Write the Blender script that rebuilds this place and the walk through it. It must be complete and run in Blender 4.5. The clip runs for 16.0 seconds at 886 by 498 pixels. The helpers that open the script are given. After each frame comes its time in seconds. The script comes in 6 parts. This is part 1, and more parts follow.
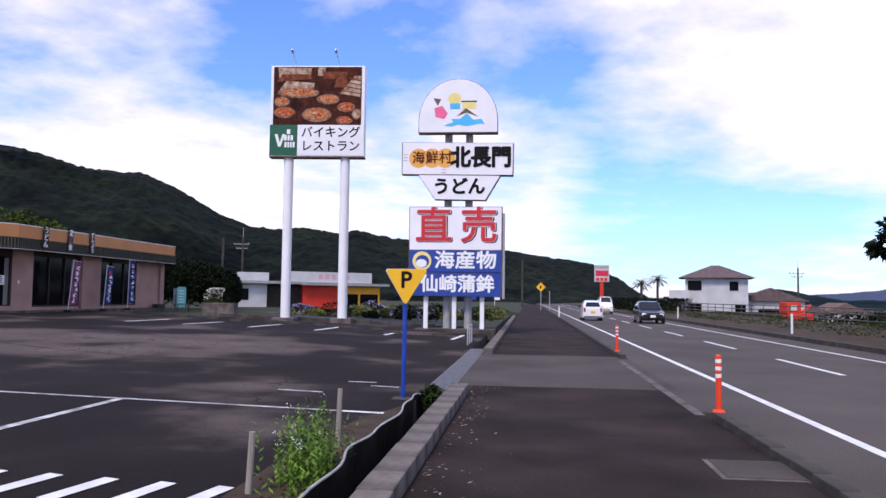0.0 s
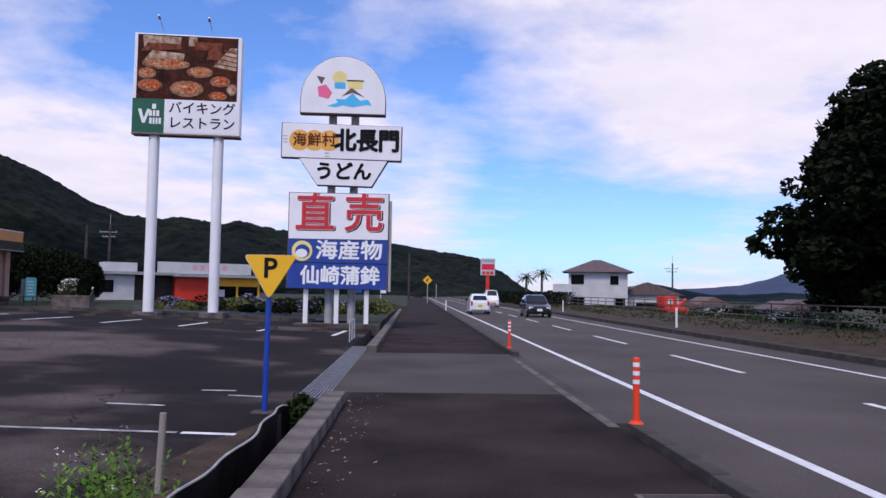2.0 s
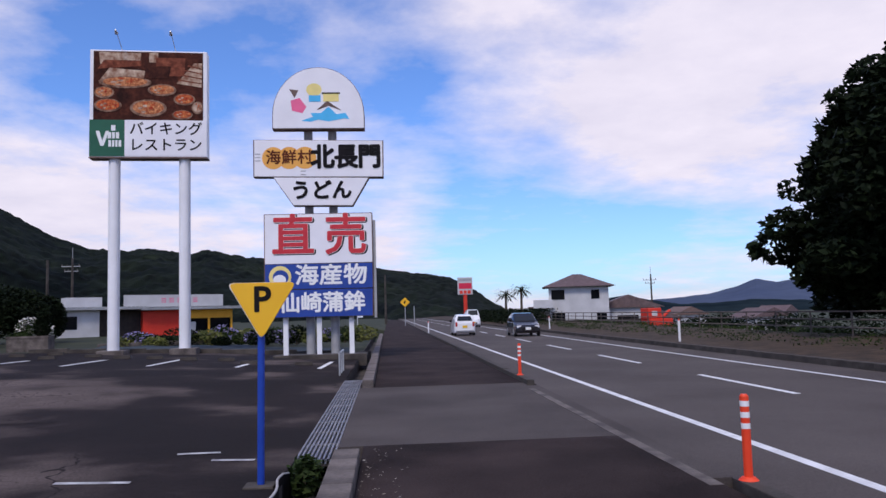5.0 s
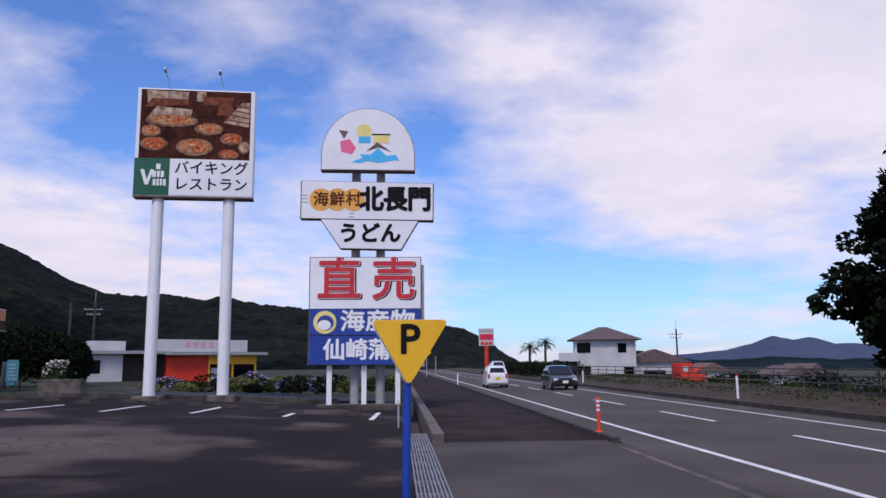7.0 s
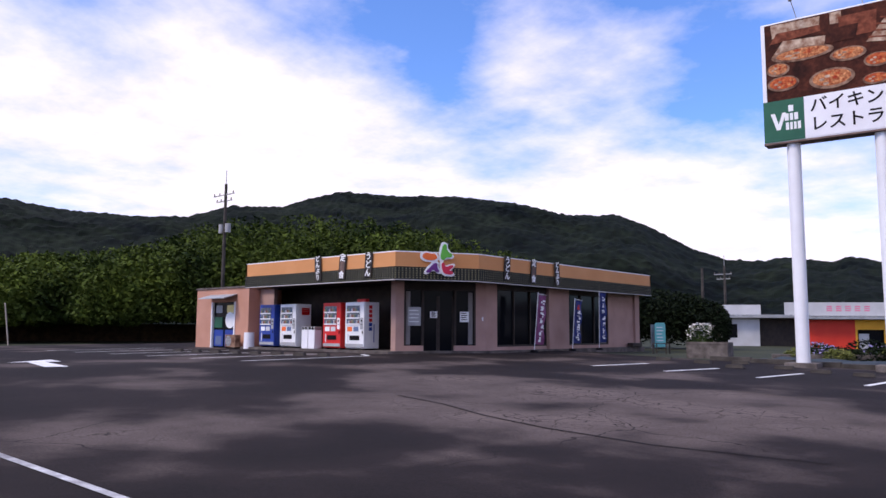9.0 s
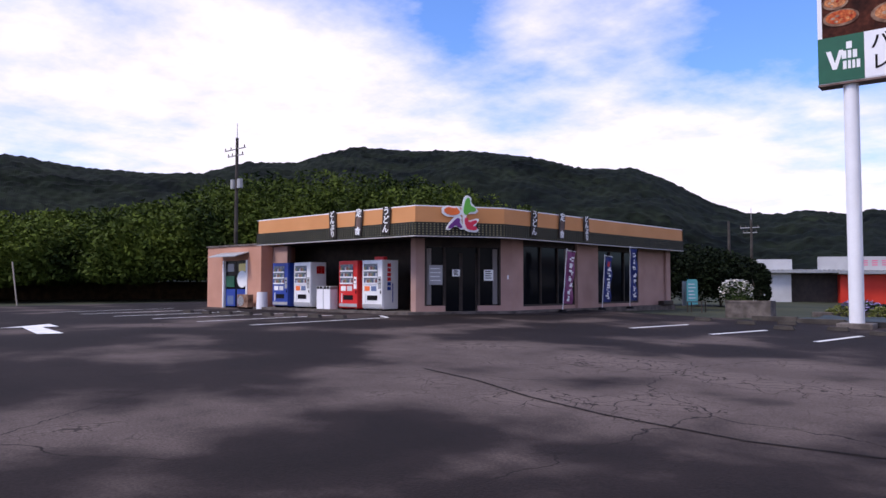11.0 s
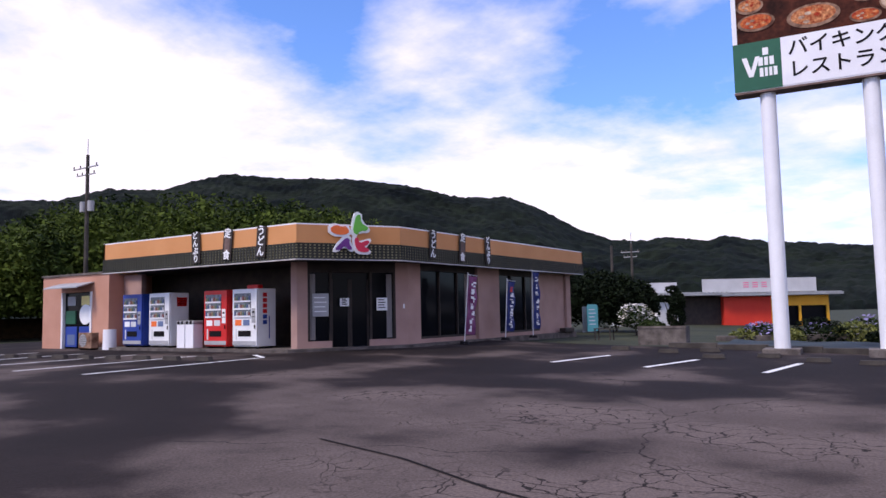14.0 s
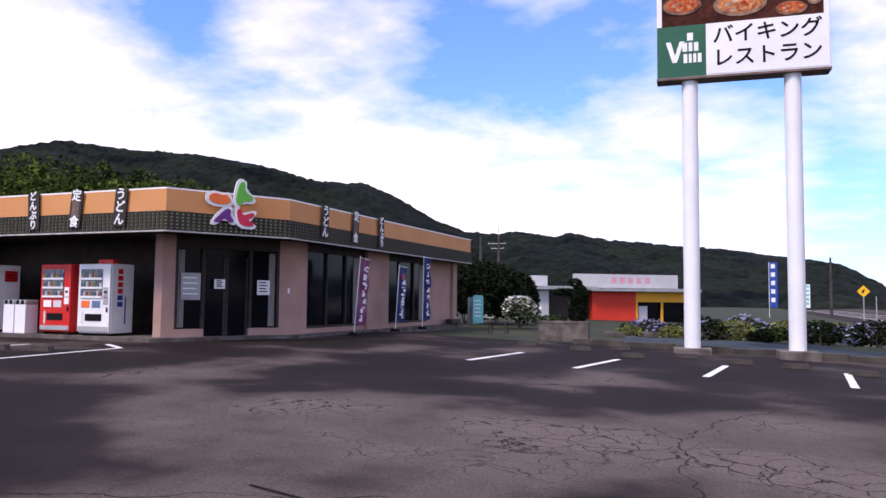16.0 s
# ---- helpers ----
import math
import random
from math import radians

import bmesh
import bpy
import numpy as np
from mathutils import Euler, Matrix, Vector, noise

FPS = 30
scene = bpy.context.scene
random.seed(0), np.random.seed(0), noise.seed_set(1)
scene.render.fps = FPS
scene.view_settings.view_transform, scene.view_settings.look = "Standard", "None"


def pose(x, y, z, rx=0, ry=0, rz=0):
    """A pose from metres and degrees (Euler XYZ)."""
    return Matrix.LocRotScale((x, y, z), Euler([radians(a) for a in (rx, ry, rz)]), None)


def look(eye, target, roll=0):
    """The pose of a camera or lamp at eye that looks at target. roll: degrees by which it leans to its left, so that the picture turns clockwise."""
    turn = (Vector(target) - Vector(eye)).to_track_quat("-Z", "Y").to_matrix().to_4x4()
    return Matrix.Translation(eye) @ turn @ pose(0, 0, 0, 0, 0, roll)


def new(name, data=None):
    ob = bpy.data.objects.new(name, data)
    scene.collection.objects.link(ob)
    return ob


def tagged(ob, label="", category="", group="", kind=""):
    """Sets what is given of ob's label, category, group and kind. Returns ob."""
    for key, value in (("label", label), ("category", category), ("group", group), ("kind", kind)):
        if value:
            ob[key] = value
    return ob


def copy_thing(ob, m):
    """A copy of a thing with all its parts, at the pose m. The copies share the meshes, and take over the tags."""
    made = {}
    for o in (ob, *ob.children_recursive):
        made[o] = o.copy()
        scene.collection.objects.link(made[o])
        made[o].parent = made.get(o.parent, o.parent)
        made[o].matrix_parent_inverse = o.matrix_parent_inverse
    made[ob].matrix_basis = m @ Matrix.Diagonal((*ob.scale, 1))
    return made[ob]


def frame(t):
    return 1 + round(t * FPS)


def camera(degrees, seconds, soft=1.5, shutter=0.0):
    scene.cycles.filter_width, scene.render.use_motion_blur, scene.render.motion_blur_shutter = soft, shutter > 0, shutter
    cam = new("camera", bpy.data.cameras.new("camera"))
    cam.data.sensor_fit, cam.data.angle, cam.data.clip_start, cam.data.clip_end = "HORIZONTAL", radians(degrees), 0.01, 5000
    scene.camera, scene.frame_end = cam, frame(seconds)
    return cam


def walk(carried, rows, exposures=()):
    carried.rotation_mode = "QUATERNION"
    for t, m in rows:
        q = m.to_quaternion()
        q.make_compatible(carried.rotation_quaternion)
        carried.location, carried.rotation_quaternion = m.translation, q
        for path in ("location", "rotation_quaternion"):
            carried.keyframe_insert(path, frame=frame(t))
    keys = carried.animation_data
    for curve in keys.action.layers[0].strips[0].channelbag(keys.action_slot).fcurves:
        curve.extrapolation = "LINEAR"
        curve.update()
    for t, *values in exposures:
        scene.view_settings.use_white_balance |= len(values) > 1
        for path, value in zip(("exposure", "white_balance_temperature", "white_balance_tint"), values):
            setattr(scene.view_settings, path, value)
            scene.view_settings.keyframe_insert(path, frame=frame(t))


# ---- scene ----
cam = camera(60.7, 16.0)
PATH = [
    (0, (-0.165, -1.604, 1.598), (-0.389, 0.38, 1.725), 0.7),
    (0.5, (-0.219, -1.151, 1.605), (-0.26, 0.846, 1.707), 0.5),
    (1, (-0.246, -0.636, 1.603), (-0.174, 1.36, 1.701), -1.1),
    (1.5, (-0.185, -0.203, 1.599), (-0.111, 1.793, 1.704), 0.6),
    (2, (-0.203, 0.292, 1.591), (-0.129, 2.287, 1.704), 0.9),
    (2.5, (-0.289, 0.832, 1.585), (-0.183, 2.826, 1.698), -0.2),
    (3, (-0.357, 1.263, 1.608), (-0.254, 3.254, 1.758), 1.3),
    (3.5, (-0.409, 1.612, 1.597), (-0.31, 3.602, 1.771), -0.3),
    (5.8, (-1.182, 2.807, 1.794), (-1.022, 4.794, 1.958), -1.5),
    (6, (-1.3, 2.941, 1.817), (-1.167, 4.93, 1.984), -0.2),
    (6.5, (-1.741, 3.329, 1.71), (-1.652, 5.308, 1.991), -1.6),
    (7, (-2.165, 3.535, 1.65), (-2.046, 5.509, 1.95), -0.5),
    (7.5, (-2.486, 3.676, 1.658), (-2.593, 5.65, 1.959), -0.5),
    (8, (-2.642, 4.134, 1.863), (-3.347, 5.982, 2.158), -0.6),
    (8.5, (-3.051, 4.892, 1.708), (-4.125, 6.552, 2.013), -0.3),
    (9, (-3.597, 5.493, 1.591), (-4.91, 6.987, 1.804), 0.3),
    (11.3, (-5.309, 6.865, 1.773), (-6.657, 8.34, 1.865), -0.0),
    (11.5, (-5.546, 7.021, 1.789), (-6.845, 8.537, 1.909), -0.3),
    (12, (-6.124, 7.562, 1.854), (-7.274, 9.189, 2.025), -1.0),
    (12.5, (-6.708, 7.78, 1.825), (-7.764, 9.468, 2.018), 1.5),
    (13, (-7.067, 8.021, 1.784), (-8.067, 9.742, 1.976), -0.2),
    (13.5, (-7.395, 8.619, 1.751), (-8.4, 10.336, 1.951), 1.5),
    (14, (-7.59, 9.053, 1.797), (-8.678, 10.723, 1.964), -1.2),
    (14.5, (-8.104, 9.406, 1.809), (-9.316, 10.99, 1.968), -3.0),
    (15, (-8.899, 9.485, 1.758), (-10.135, 11.05, 1.914), 0.2),
    (15.5, (-9.475, 10.125, 1.722), (-10.557, 11.802, 1.86), -1.1),
    (16, (-10.0, 10.643, 1.84), (-10.747, 12.494, 1.972), 0.6),
]
walk(cam, [(t, look(eye, target, roll)) for t, eye, target, roll in PATH],
     [(0, 0.25, 7000, 16), (1.0, -0.02, 6800, 16), (3.5, -0.17, 6700, 15), (7.0, -0.26, 6700, 15), (8.0, -0.05, 6800, 16), (9.0, 0.25, 6900, 18), (12.5, 0.2, 6850, 18), (14.5, 0.35, 7100, 19), (16, 0.48, 7300, 19)])

# ---- world, sun ----
SUN_EL, SUN_AZ = 52.0, 200.0
world = bpy.data.worlds.new("sky")
scene.world = world
world.use_nodes = True
wn, wl = world.node_tree.nodes, world.node_tree.links
wn.clear()


def wnode(kind, **kw):
    n = wn.new(kind)
    for k, v in kw.items():
        n.inputs[k].default_value = v
    return n


w_out = wnode("ShaderNodeOutputWorld")
w_bg = wnode("ShaderNodeBackground", Strength=0.15)
w_sky = wn.new("ShaderNodeTexSky")
w_sky.sky_type, w_sky.sun_disc = "NISHITA", False
w_sky.sun_elevation, w_sky.sun_rotation = radians(SUN_EL), radians(SUN_AZ)
w_sky.air_density, w_sky.dust_density, w_sky.ozone_density = 1.0, 0.6, 2.0
w_co = wn.new("ShaderNodeTexCoord")
w_sep = wn.new("ShaderNodeSeparateXYZ")
wl.new(w_co.outputs["Generated"], w_sep.inputs[0])


def wmath(op, a, b=None, clamp=False):
    n = wn.new("ShaderNodeMath")
    n.operation, n.use_clamp = op, clamp
    for i, v in enumerate((a, b)):
        if v is None:
            continue
        if isinstance(v, (int, float)):
            n.inputs[i].default_value = v
        else:
            wl.new(v, n.inputs[i])
    return n.outputs[0]


zz = wmath("ADD", wmath("MAXIMUM", w_sep.outputs[2], 0.0), 0.16)
w_xy = wn.new("ShaderNodeCombineXYZ")
wl.new(wmath("DIVIDE", w_sep.outputs[0], zz), w_xy.inputs[0])
wl.new(wmath("DIVIDE", w_sep.outputs[1], zz), w_xy.inputs[1])
w_n1 = wnode("ShaderNodeTexNoise", Scale=0.75, Detail=8.0, Roughness=0.58, Distortion=0.25)
w_n2 = wnode("ShaderNodeTexNoise", Scale=2.6, Detail=6.0, Roughness=0.6)
wl.new(w_xy.outputs[0], w_n1.inputs["Vector"])
wl.new(w_xy.outputs[0], w_n2.inputs["Vector"])
# cloud cover: thick towards the horizon, broken higher up
low = wmath("MULTIPLY", wmath("SUBTRACT", 0.42, w_sep.outputs[2], True), 0.42)
amount = wmath("ADD", wmath("ADD", w_n1.outputs[0], wmath("MULTIPLY", w_n2.outputs[0], 0.36)), low)
# cloud banks and clear gaps of this sky: bearing, height, half width in degrees, more or less cloud
for az_, el_, half, more in ((29, 17, 15, 0.26), (17, 13, 9, 0.16), (42, 24, 14, 0.2), (9, 23, 7, 0.1), (-33, 10, 9, 0.12), (-13, 23, 6, 0.08), (-10, 17.5, 7, -0.17), (2.5, 17, 7, -0.2), (7, 5.5, 6, -0.26), (15, 5, 7, -0.3), (24, 5, 7, -0.3), (33, 5, 7, -0.25), (-20, 17.5, 8, -0.15),
                            (-26, 20, 4, 0.07), (-36, 19.7, 4, 0.09), (-42.5, 22.5, 6, -0.17), (-51, 22, 6, -0.14), (-58, 14, 9, 0.1), (-46, 12, 9, 0.12), (-22, 10, 8, 0.1), (-27, 25, 6, -0.12)):
    w_d = wn.new("ShaderNodeVectorMath")
    w_d.operation = "DISTANCE"
    wl.new(w_co.outputs["Generated"], w_d.inputs[0])
    w_d.inputs[1].default_value = (math.sin(radians(az_)) * math.cos(radians(el_)), math.cos(radians(az_)) * math.cos(radians(el_)), math.sin(radians(el_)))
    w_m = wn.new("ShaderNodeMapRange")
    w_m.interpolation_type = "SMOOTHSTEP"
    w_m.inputs["From Min"].default_value, w_m.inputs["From Max"].default_value = 0.0, radians(half) * 1.3
    w_m.inputs["To Min"].default_value, w_m.inputs["To Max"].default_value = more, 0.0
    wl.new(w_d.outputs["Value"], w_m.inputs[0])
    amount = wmath("ADD", amount, w_m.outputs[0])
w_ramp = wn.new("ShaderNodeValToRGB")
w_ramp.color_ramp.elements[0].position, w_ramp.color_ramp.elements[1].position = 0.60, 0.88
wl.new(amount, w_ramp.inputs[0])
w_mix = wn.new("ShaderNodeMix")
w_mix.data_type = "RGBA"
w_cc = wn.new("ShaderNodeMix")
w_cc.data_type = "RGBA"
w_cc.inputs[6].default_value, w_cc.inputs[7].default_value = (4.7, 4.8, 6.2, 1), (7.6, 7.4, 8.3, 1)
wl.new(w_n2.outputs[0], w_cc.inputs[0])
w_blue = wn.new("ShaderNodeMix")
w_blue.data_type, w_blue.blend_type = "RGBA", "MULTIPLY"
w_blue.inputs[0].default_value = 1.0
w_blue.inputs[7].default_value = (0.62, 0.92, 1.45, 1)
wl.new(w_sky.outputs[0], w_blue.inputs[6])
wl.new(w_ramp.outputs[0], w_mix.inputs[0])
wl.new(w_blue.outputs[2], w_mix.inputs[6])
wl.new(w_cc.outputs[2], w_mix.inputs[7])
wl.new(w_mix.outputs[2], w_bg.inputs[0])
wl.new(w_bg.outputs[0], w_out.inputs[0])

sun = new("sun", bpy.data.lights.new("sun", "SUN"))
sun.data.energy, sun.data.angle, sun.data.color = 2.4, radians(14), (1.0, 0.95, 0.88)
_a, _e = radians(SUN_AZ), radians(SUN_EL)
sun.matrix_world = look((math.sin(_a) * math.cos(_e) * 50, math.cos(_a) * math.cos(_e) * 50, math.sin(_e) * 50), (0, 0, 0))


# ---- materials ----
def material(name, base, base2=None, scale=4.0, rough=0.8, metal=0.0, bump=0.0, bump_scale=40.0, fine=0.0, spec=0.4, coat=0.0, obj_random=0.0, island=0.0, stretch=None):
    m = bpy.data.materials.new(name)
    m.use_nodes = True
    n, l = m.node_tree.nodes, m.node_tree.links
    b = n["Principled BSDF"]
    b.inputs["Roughness"].default_value, b.inputs["Metallic"].default_value = rough, metal
    b.inputs["Specular IOR Level"].default_value = spec
    b.inputs["Coat Weight"].default_value = coat
    co = n.new("ShaderNodeTexCoord")
    vec = co.outputs["Object"]
    if stretch:
        mp = n.new("ShaderNodeMapping")
        mp.inputs["Scale"].default_value = stretch
        l.new(vec, mp.inputs[0])
        vec = mp.outputs[0]
    n1 = n.new("ShaderNodeTexNoise")
    n1.inputs["Scale"].default_value, n1.inputs["Detail"].default_value = scale, 6.0
    l.new(vec, n1.inputs["Vector"])
    ramp = n.new("ShaderNodeValToRGB")
    ramp.color_ramp.elements[0].position, ramp.color_ramp.elements[1].position = 0.33, 0.68
    ramp.color_ramp.elements[0].color = (*base, 1)
    ramp.color_ramp.elements[1].color = (*(base2 or tuple(min(1, c * 1.15) for c in base)), 1)
    l.new(n1.outputs[0], ramp.inputs[0])
    col = ramp.outputs[0]
    n2 = n.new("ShaderNodeTexNoise")
    n2.inputs["Scale"].default_value, n2.inputs["Detail"].default_value = bump_scale, 4.0
    l.new(vec, n2.inputs["Vector"])
    if fine or obj_random or island:
        val = None
        for src, k in ((n2.outputs[0], fine), (("oi",), obj_random), (("gi",), island)):
            if not k:
                continue
            if src == ("oi",):
                src = n.new("ShaderNodeObjectInfo").outputs["Random"]
            elif src == ("gi",):
                src = n.new("ShaderNodeNewGeometry").outputs["Random Per Island"]
            mr = n.new("ShaderNodeMapRange")
            mr.inputs["From Min"].default_value, mr.inputs["From Max"].default_value = (0.25, 0.75) if k is fine and src == n2.outputs[0] else (0, 1)
            mr.inputs["To Min"].default_value, mr.inputs["To Max"].default_value = 1 - k, 1 + k
            l.new(src, mr.inputs[0])
            if val is None:
                val = mr.outputs[0]
            else:
                mm = n.new("ShaderNodeMath")
                mm.operation = "MULTIPLY"
                l.new(val, mm.inputs[0]), l.new(mr.outputs[0], mm.inputs[1])
                val = mm.outputs[0]
        mx = n.new("ShaderNodeVectorMath")
        mx.operation = "SCALE"
        l.new(col, mx.inputs[0]), l.new(val, mx.inputs["Scale"])
        col = mx.outputs[0]
    l.new(col, b.inputs["Base Color"])
    if bump:
        bp = n.new("ShaderNodeBump")
        bp.inputs["Strength"].default_value, bp.inputs["Distance"].default_value = bump, 0.01
        l.new(n2.outputs[0], bp.inputs["Height"])
        l.new(bp.outputs[0], b.inputs["Normal"])
    return m


def glass(name, tint, rough=0.03, spec=0.5):
    m = bpy.data.materials.new(name)
    m.use_nodes = True
    b = m.node_tree.nodes["Principled BSDF"]
    b.inputs["Base Color"].default_value = (*tint, 1)
    b.inputs["Roughness"].default_value, b.inputs["Specular IOR Level"].default_value = rough, spec
    return m


def cracked(name, c1, c2, crack):
    """Old asphalt: pale worn patches, darker repairs, a web of cracks in the worn part."""
    m = material(name, c1, c2, scale=0.34, rough=0.88, bump=0.6, bump_scale=38, fine=0.42, spec=0.15)
    n, l = m.node_tree.nodes, m.node_tree.links
    b = n["Principled BSDF"]
    old = b.inputs["Base Color"].links[0].from_socket
    ramp = n["Color Ramp"].color_ramp
    ramp.elements[0].position, ramp.elements[1].position = 0.36, 0.68
    # a large pale worn area in the middle of the lot
    dist = n.new("ShaderNodeVectorMath")
    dist.operation = "DISTANCE"
    dist.inputs[1].default_value = (-10.9, 17.2, 0.4)
    l.new(n["Texture Coordinate"].outputs["Object"], dist.inputs[0])
    worn = n.new("ShaderNodeMapRange")
    for key, value in (("From Min", 2.0), ("From Max", 6.5), ("To Min", 0.12), ("To Max", -0.075)):
        worn.inputs[key].default_value = value
    l.new(dist.outputs["Value"], worn.inputs[0])
    plus = n.new("ShaderNodeMath")
    plus.operation = "ADD"
    src = n["Color Ramp"].inputs[0].links[0].from_socket
    l.new(src, plus.inputs[0]), l.new(worn.outputs[0], plus.inputs[1])
    l.new(plus.outputs[0], n["Color Ramp"].inputs[0])
    mid = ramp.elements.new(0.45)
    mid.color = (c1[0] * 1.6, c1[1] * 1.6, c1[2] * 1.6, 1)
    mid = ramp.elements.new(0.565)
    mid.color = tuple(0.35 * a + 0.65 * c for a, c in zip(c1, c2)) + (1,)
    co = n["Texture Coordinate"].outputs["Object"]
    warp = n.new("ShaderNodeTexNoise")
    warp.inputs["Scale"].default_value, warp.inputs["Detail"].default_value = 1.3, 4
    l.new(co, warp.inputs["Vector"])
    add = n.new("ShaderNodeMix")
    add.data_type, add.blend_type = "RGBA", "ADD"
    add.inputs[0].default_value = 0.8
    l.new(co, add.inputs[6]), l.new(warp.outputs["Color"], add.inputs[7])
    out = old
    for sc, w in ((0.16, 0.0018), (1.05, 0.010), (2.3, 0.017)):
        v = n.new("ShaderNodeTexVoronoi")
        v.feature = "DISTANCE_TO_EDGE"
        v.inputs["Scale"].default_value = sc
        l.new(add.outputs[2], v.inputs["Vector"])
        lt = n.new("ShaderNodeMath")
        lt.operation = "LESS_THAN"
        lt.inputs[1].default_value = w
        l.new(v.outputs["Distance"], lt.inputs[0])
        fac = lt.outputs[0]
        if sc > 1:
            gt = n.new("ShaderNodeMapRange")
            gt.inputs["From Min"].default_value, gt.inputs["From Max"].default_value = 0.57, 0.66
            l.new(plus.outputs[0], gt.inputs[0])
            mu = n.new("ShaderNodeMath")
            mu.operation = "MULTIPLY"
            l.new(fac, mu.inputs[0]), l.new(gt.outputs[0], mu.inputs[1])
            fac = mu.outputs[0]
        mx = n.new("ShaderNodeMix")
        mx.data_type = "RGBA"
        mx.inputs[7].default_value = (*crack, 1)
        l.new(fac, mx.inputs[0]), l.new(out, mx.inputs[6])
        out = mx.outputs[2]
    l.new(out, b.inputs["Base Color"])
    return m


M_LOT = cracked("old_asphalt", (0.0115, 0.0078, 0.0074), (0.125, 0.096, 0.086), (0.013, 0.009, 0.008))
M_ROAD = material("road_asphalt", (0.068, 0.056, 0.052), (0.104, 0.087, 0.081), 0.3, 0.88, bump=0.5, bump_scale=60, fine=0.3, spec=0.2)
M_WALK = material("dark_asphalt", (0.018, 0.012, 0.0115), (0.046, 0.032, 0.030), 0.7, 0.92, bump=0.7, bump_scale=45, fine=0.5, spec=0.1)
M_APRON = material("grey_asphalt", (0.050, 0.040, 0.037), (0.085, 0.070, 0.064), 0.5, 0.88, bump=0.6, bump_scale=50, fine=0.32, spec=0.25)
M_KERB = material("weathered_concrete", (0.060, 0.049, 0.045), (0.165, 0.138, 0.124), 2.5, 0.9, bump=0.5, bump_scale=30, fine=0.2, obj_random=0.12)
M_CONC_D = material("stained_concrete", (0.030, 0.025, 0.022), (0.085, 0.072, 0.062), 1.5, 0.92, bump=0.5, bump_scale=30, fine=0.2)
M_LINE = material("road_paint", (0.62, 0.62, 0.62), (0.82, 0.82, 0.82), 3, 0.7, bump=0.2, bump_scale=60, fine=0.1)
M_LINE_W = material("worn_paint", (0.22, 0.21, 0.22), (0.6, 0.6, 0.6), 5, 0.8, bump=0.2, bump_scale=60, fine=0.2)
M_EARTH = material("earth", (0.025, 0.015, 0.008), (0.07, 0.042, 0.022), 2, 0.95, bump=0.6, bump_scale=20, fine=0.3)
M_GRASS = material("grass_ground", (0.011, 0.018, 0.006), (0.036, 0.040, 0.014), 0.35, 0.95, bump=0.6, bump_scale=6, fine=0.3)
M_GRATE = material("galvanised_grate", (0.25, 0.25, 0.26), (0.4, 0.4, 0.42), 6, 0.5, 0.7, fine=0.1)
M_STEEL = material("galvanised_steel", (0.42, 0.43, 0.44), (0.55, 0.56, 0.57), 6, 0.5, 0.6, fine=0.08)
M_WPAINT = material("white_painted_steel", (0.74, 0.74, 0.76), (0.82, 0.82, 0.84), 1.2, 0.5, fine=0.05)
M_WPANEL = material("white_sign_panel", (0.76, 0.75, 0.78), (0.84, 0.83, 0.86), 0.9, 0.45, fine=0.04)
M_FRAME_D = material("rusty_dark_frame", (0.10, 0.06, 0.05), (0.20, 0.13, 0.11), 4, 0.7, fine=0.2)
M_GREY = material("grey_paint", (0.30, 0.30, 0.31), (0.38, 0.38, 0.39), 2, 0.6, fine=0.1)
M_YEL = material("yellow_sign_paint", (0.80, 0.42, 0.012), (0.85, 0.47, 0.02), 2, 0.45)
M_BLUEP = material("blue_pole_paint", (0.006, 0.04, 0.30), (0.012, 0.06, 0.37), 3, 0.45)
M_BLACK = material("black_paint", (0.008, 0.007, 0.008), (0.014, 0.012, 0.014), 3, 0.7, spec=0.1)
M_NAME = material("brown_lettering", (0.10, 0.026, 0.012), (0.14, 0.04, 0.02), 3, 0.7, spec=0.1)
M_REDL = material("red_lettering", (0.52, 0.022, 0.035), (0.60, 0.035, 0.045), 3, 0.5)
M_NAVY = material("navy_panel", (0.012, 0.045, 0.26), (0.018, 0.06, 0.31), 2, 0.4)
M_ORG = material("orange_plastic", (0.74, 0.045, 0.012), (0.8, 0.07, 0.02), 3, 0.5)
M_REFL = material("white_reflective_band", (0.75, 0.75, 0.75), (0.8, 0.8, 0.8), 3, 0.4)
M_GREENP = material("dark_green_panel", (0.008, 0.09, 0.045), (0.012, 0.11, 0.055), 2, 0.4)
M_ORCH = material("orange_disc", (0.78, 0.36, 0.06), (0.82, 0.40, 0.08), 2, 0.5)
M_BROWN = material("brown_photo", (0.022, 0.006, 0.004), (0.085, 0.022, 0.012), 2.0, 0.6, spec=0.1, fine=0.3, bump_scale=8)
M_BROWN2 = material("photo_wood", (0.10, 0.025, 0.014), (0.26, 0.075, 0.04), 4.0, 0.6, spec=0.1, fine=0.3, bump_scale=10)
M_FOOD = material("photo_food", (0.26, 0.035, 0.012), (0.66, 0.30, 0.13), 7.0, 0.6, spec=0.1, fine=0.3, bump_scale=14)
M_FOOD2 = material("photo_food_red", (0.32, 0.022, 0.012), (0.58, 0.16, 0.05), 7.0, 0.6, spec=0.1, fine=0.3, bump_scale=14)
M_BOWL = material("photo_bowl", (0.10, 0.045, 0.03), (0.36, 0.22, 0.15), 4.0, 0.6, spec=0.1)
M_CLOTH = material("photo_cloth", (0.22, 0.10, 0.06), (0.60, 0.46, 0.34), 5, 0.6, spec=0.1)
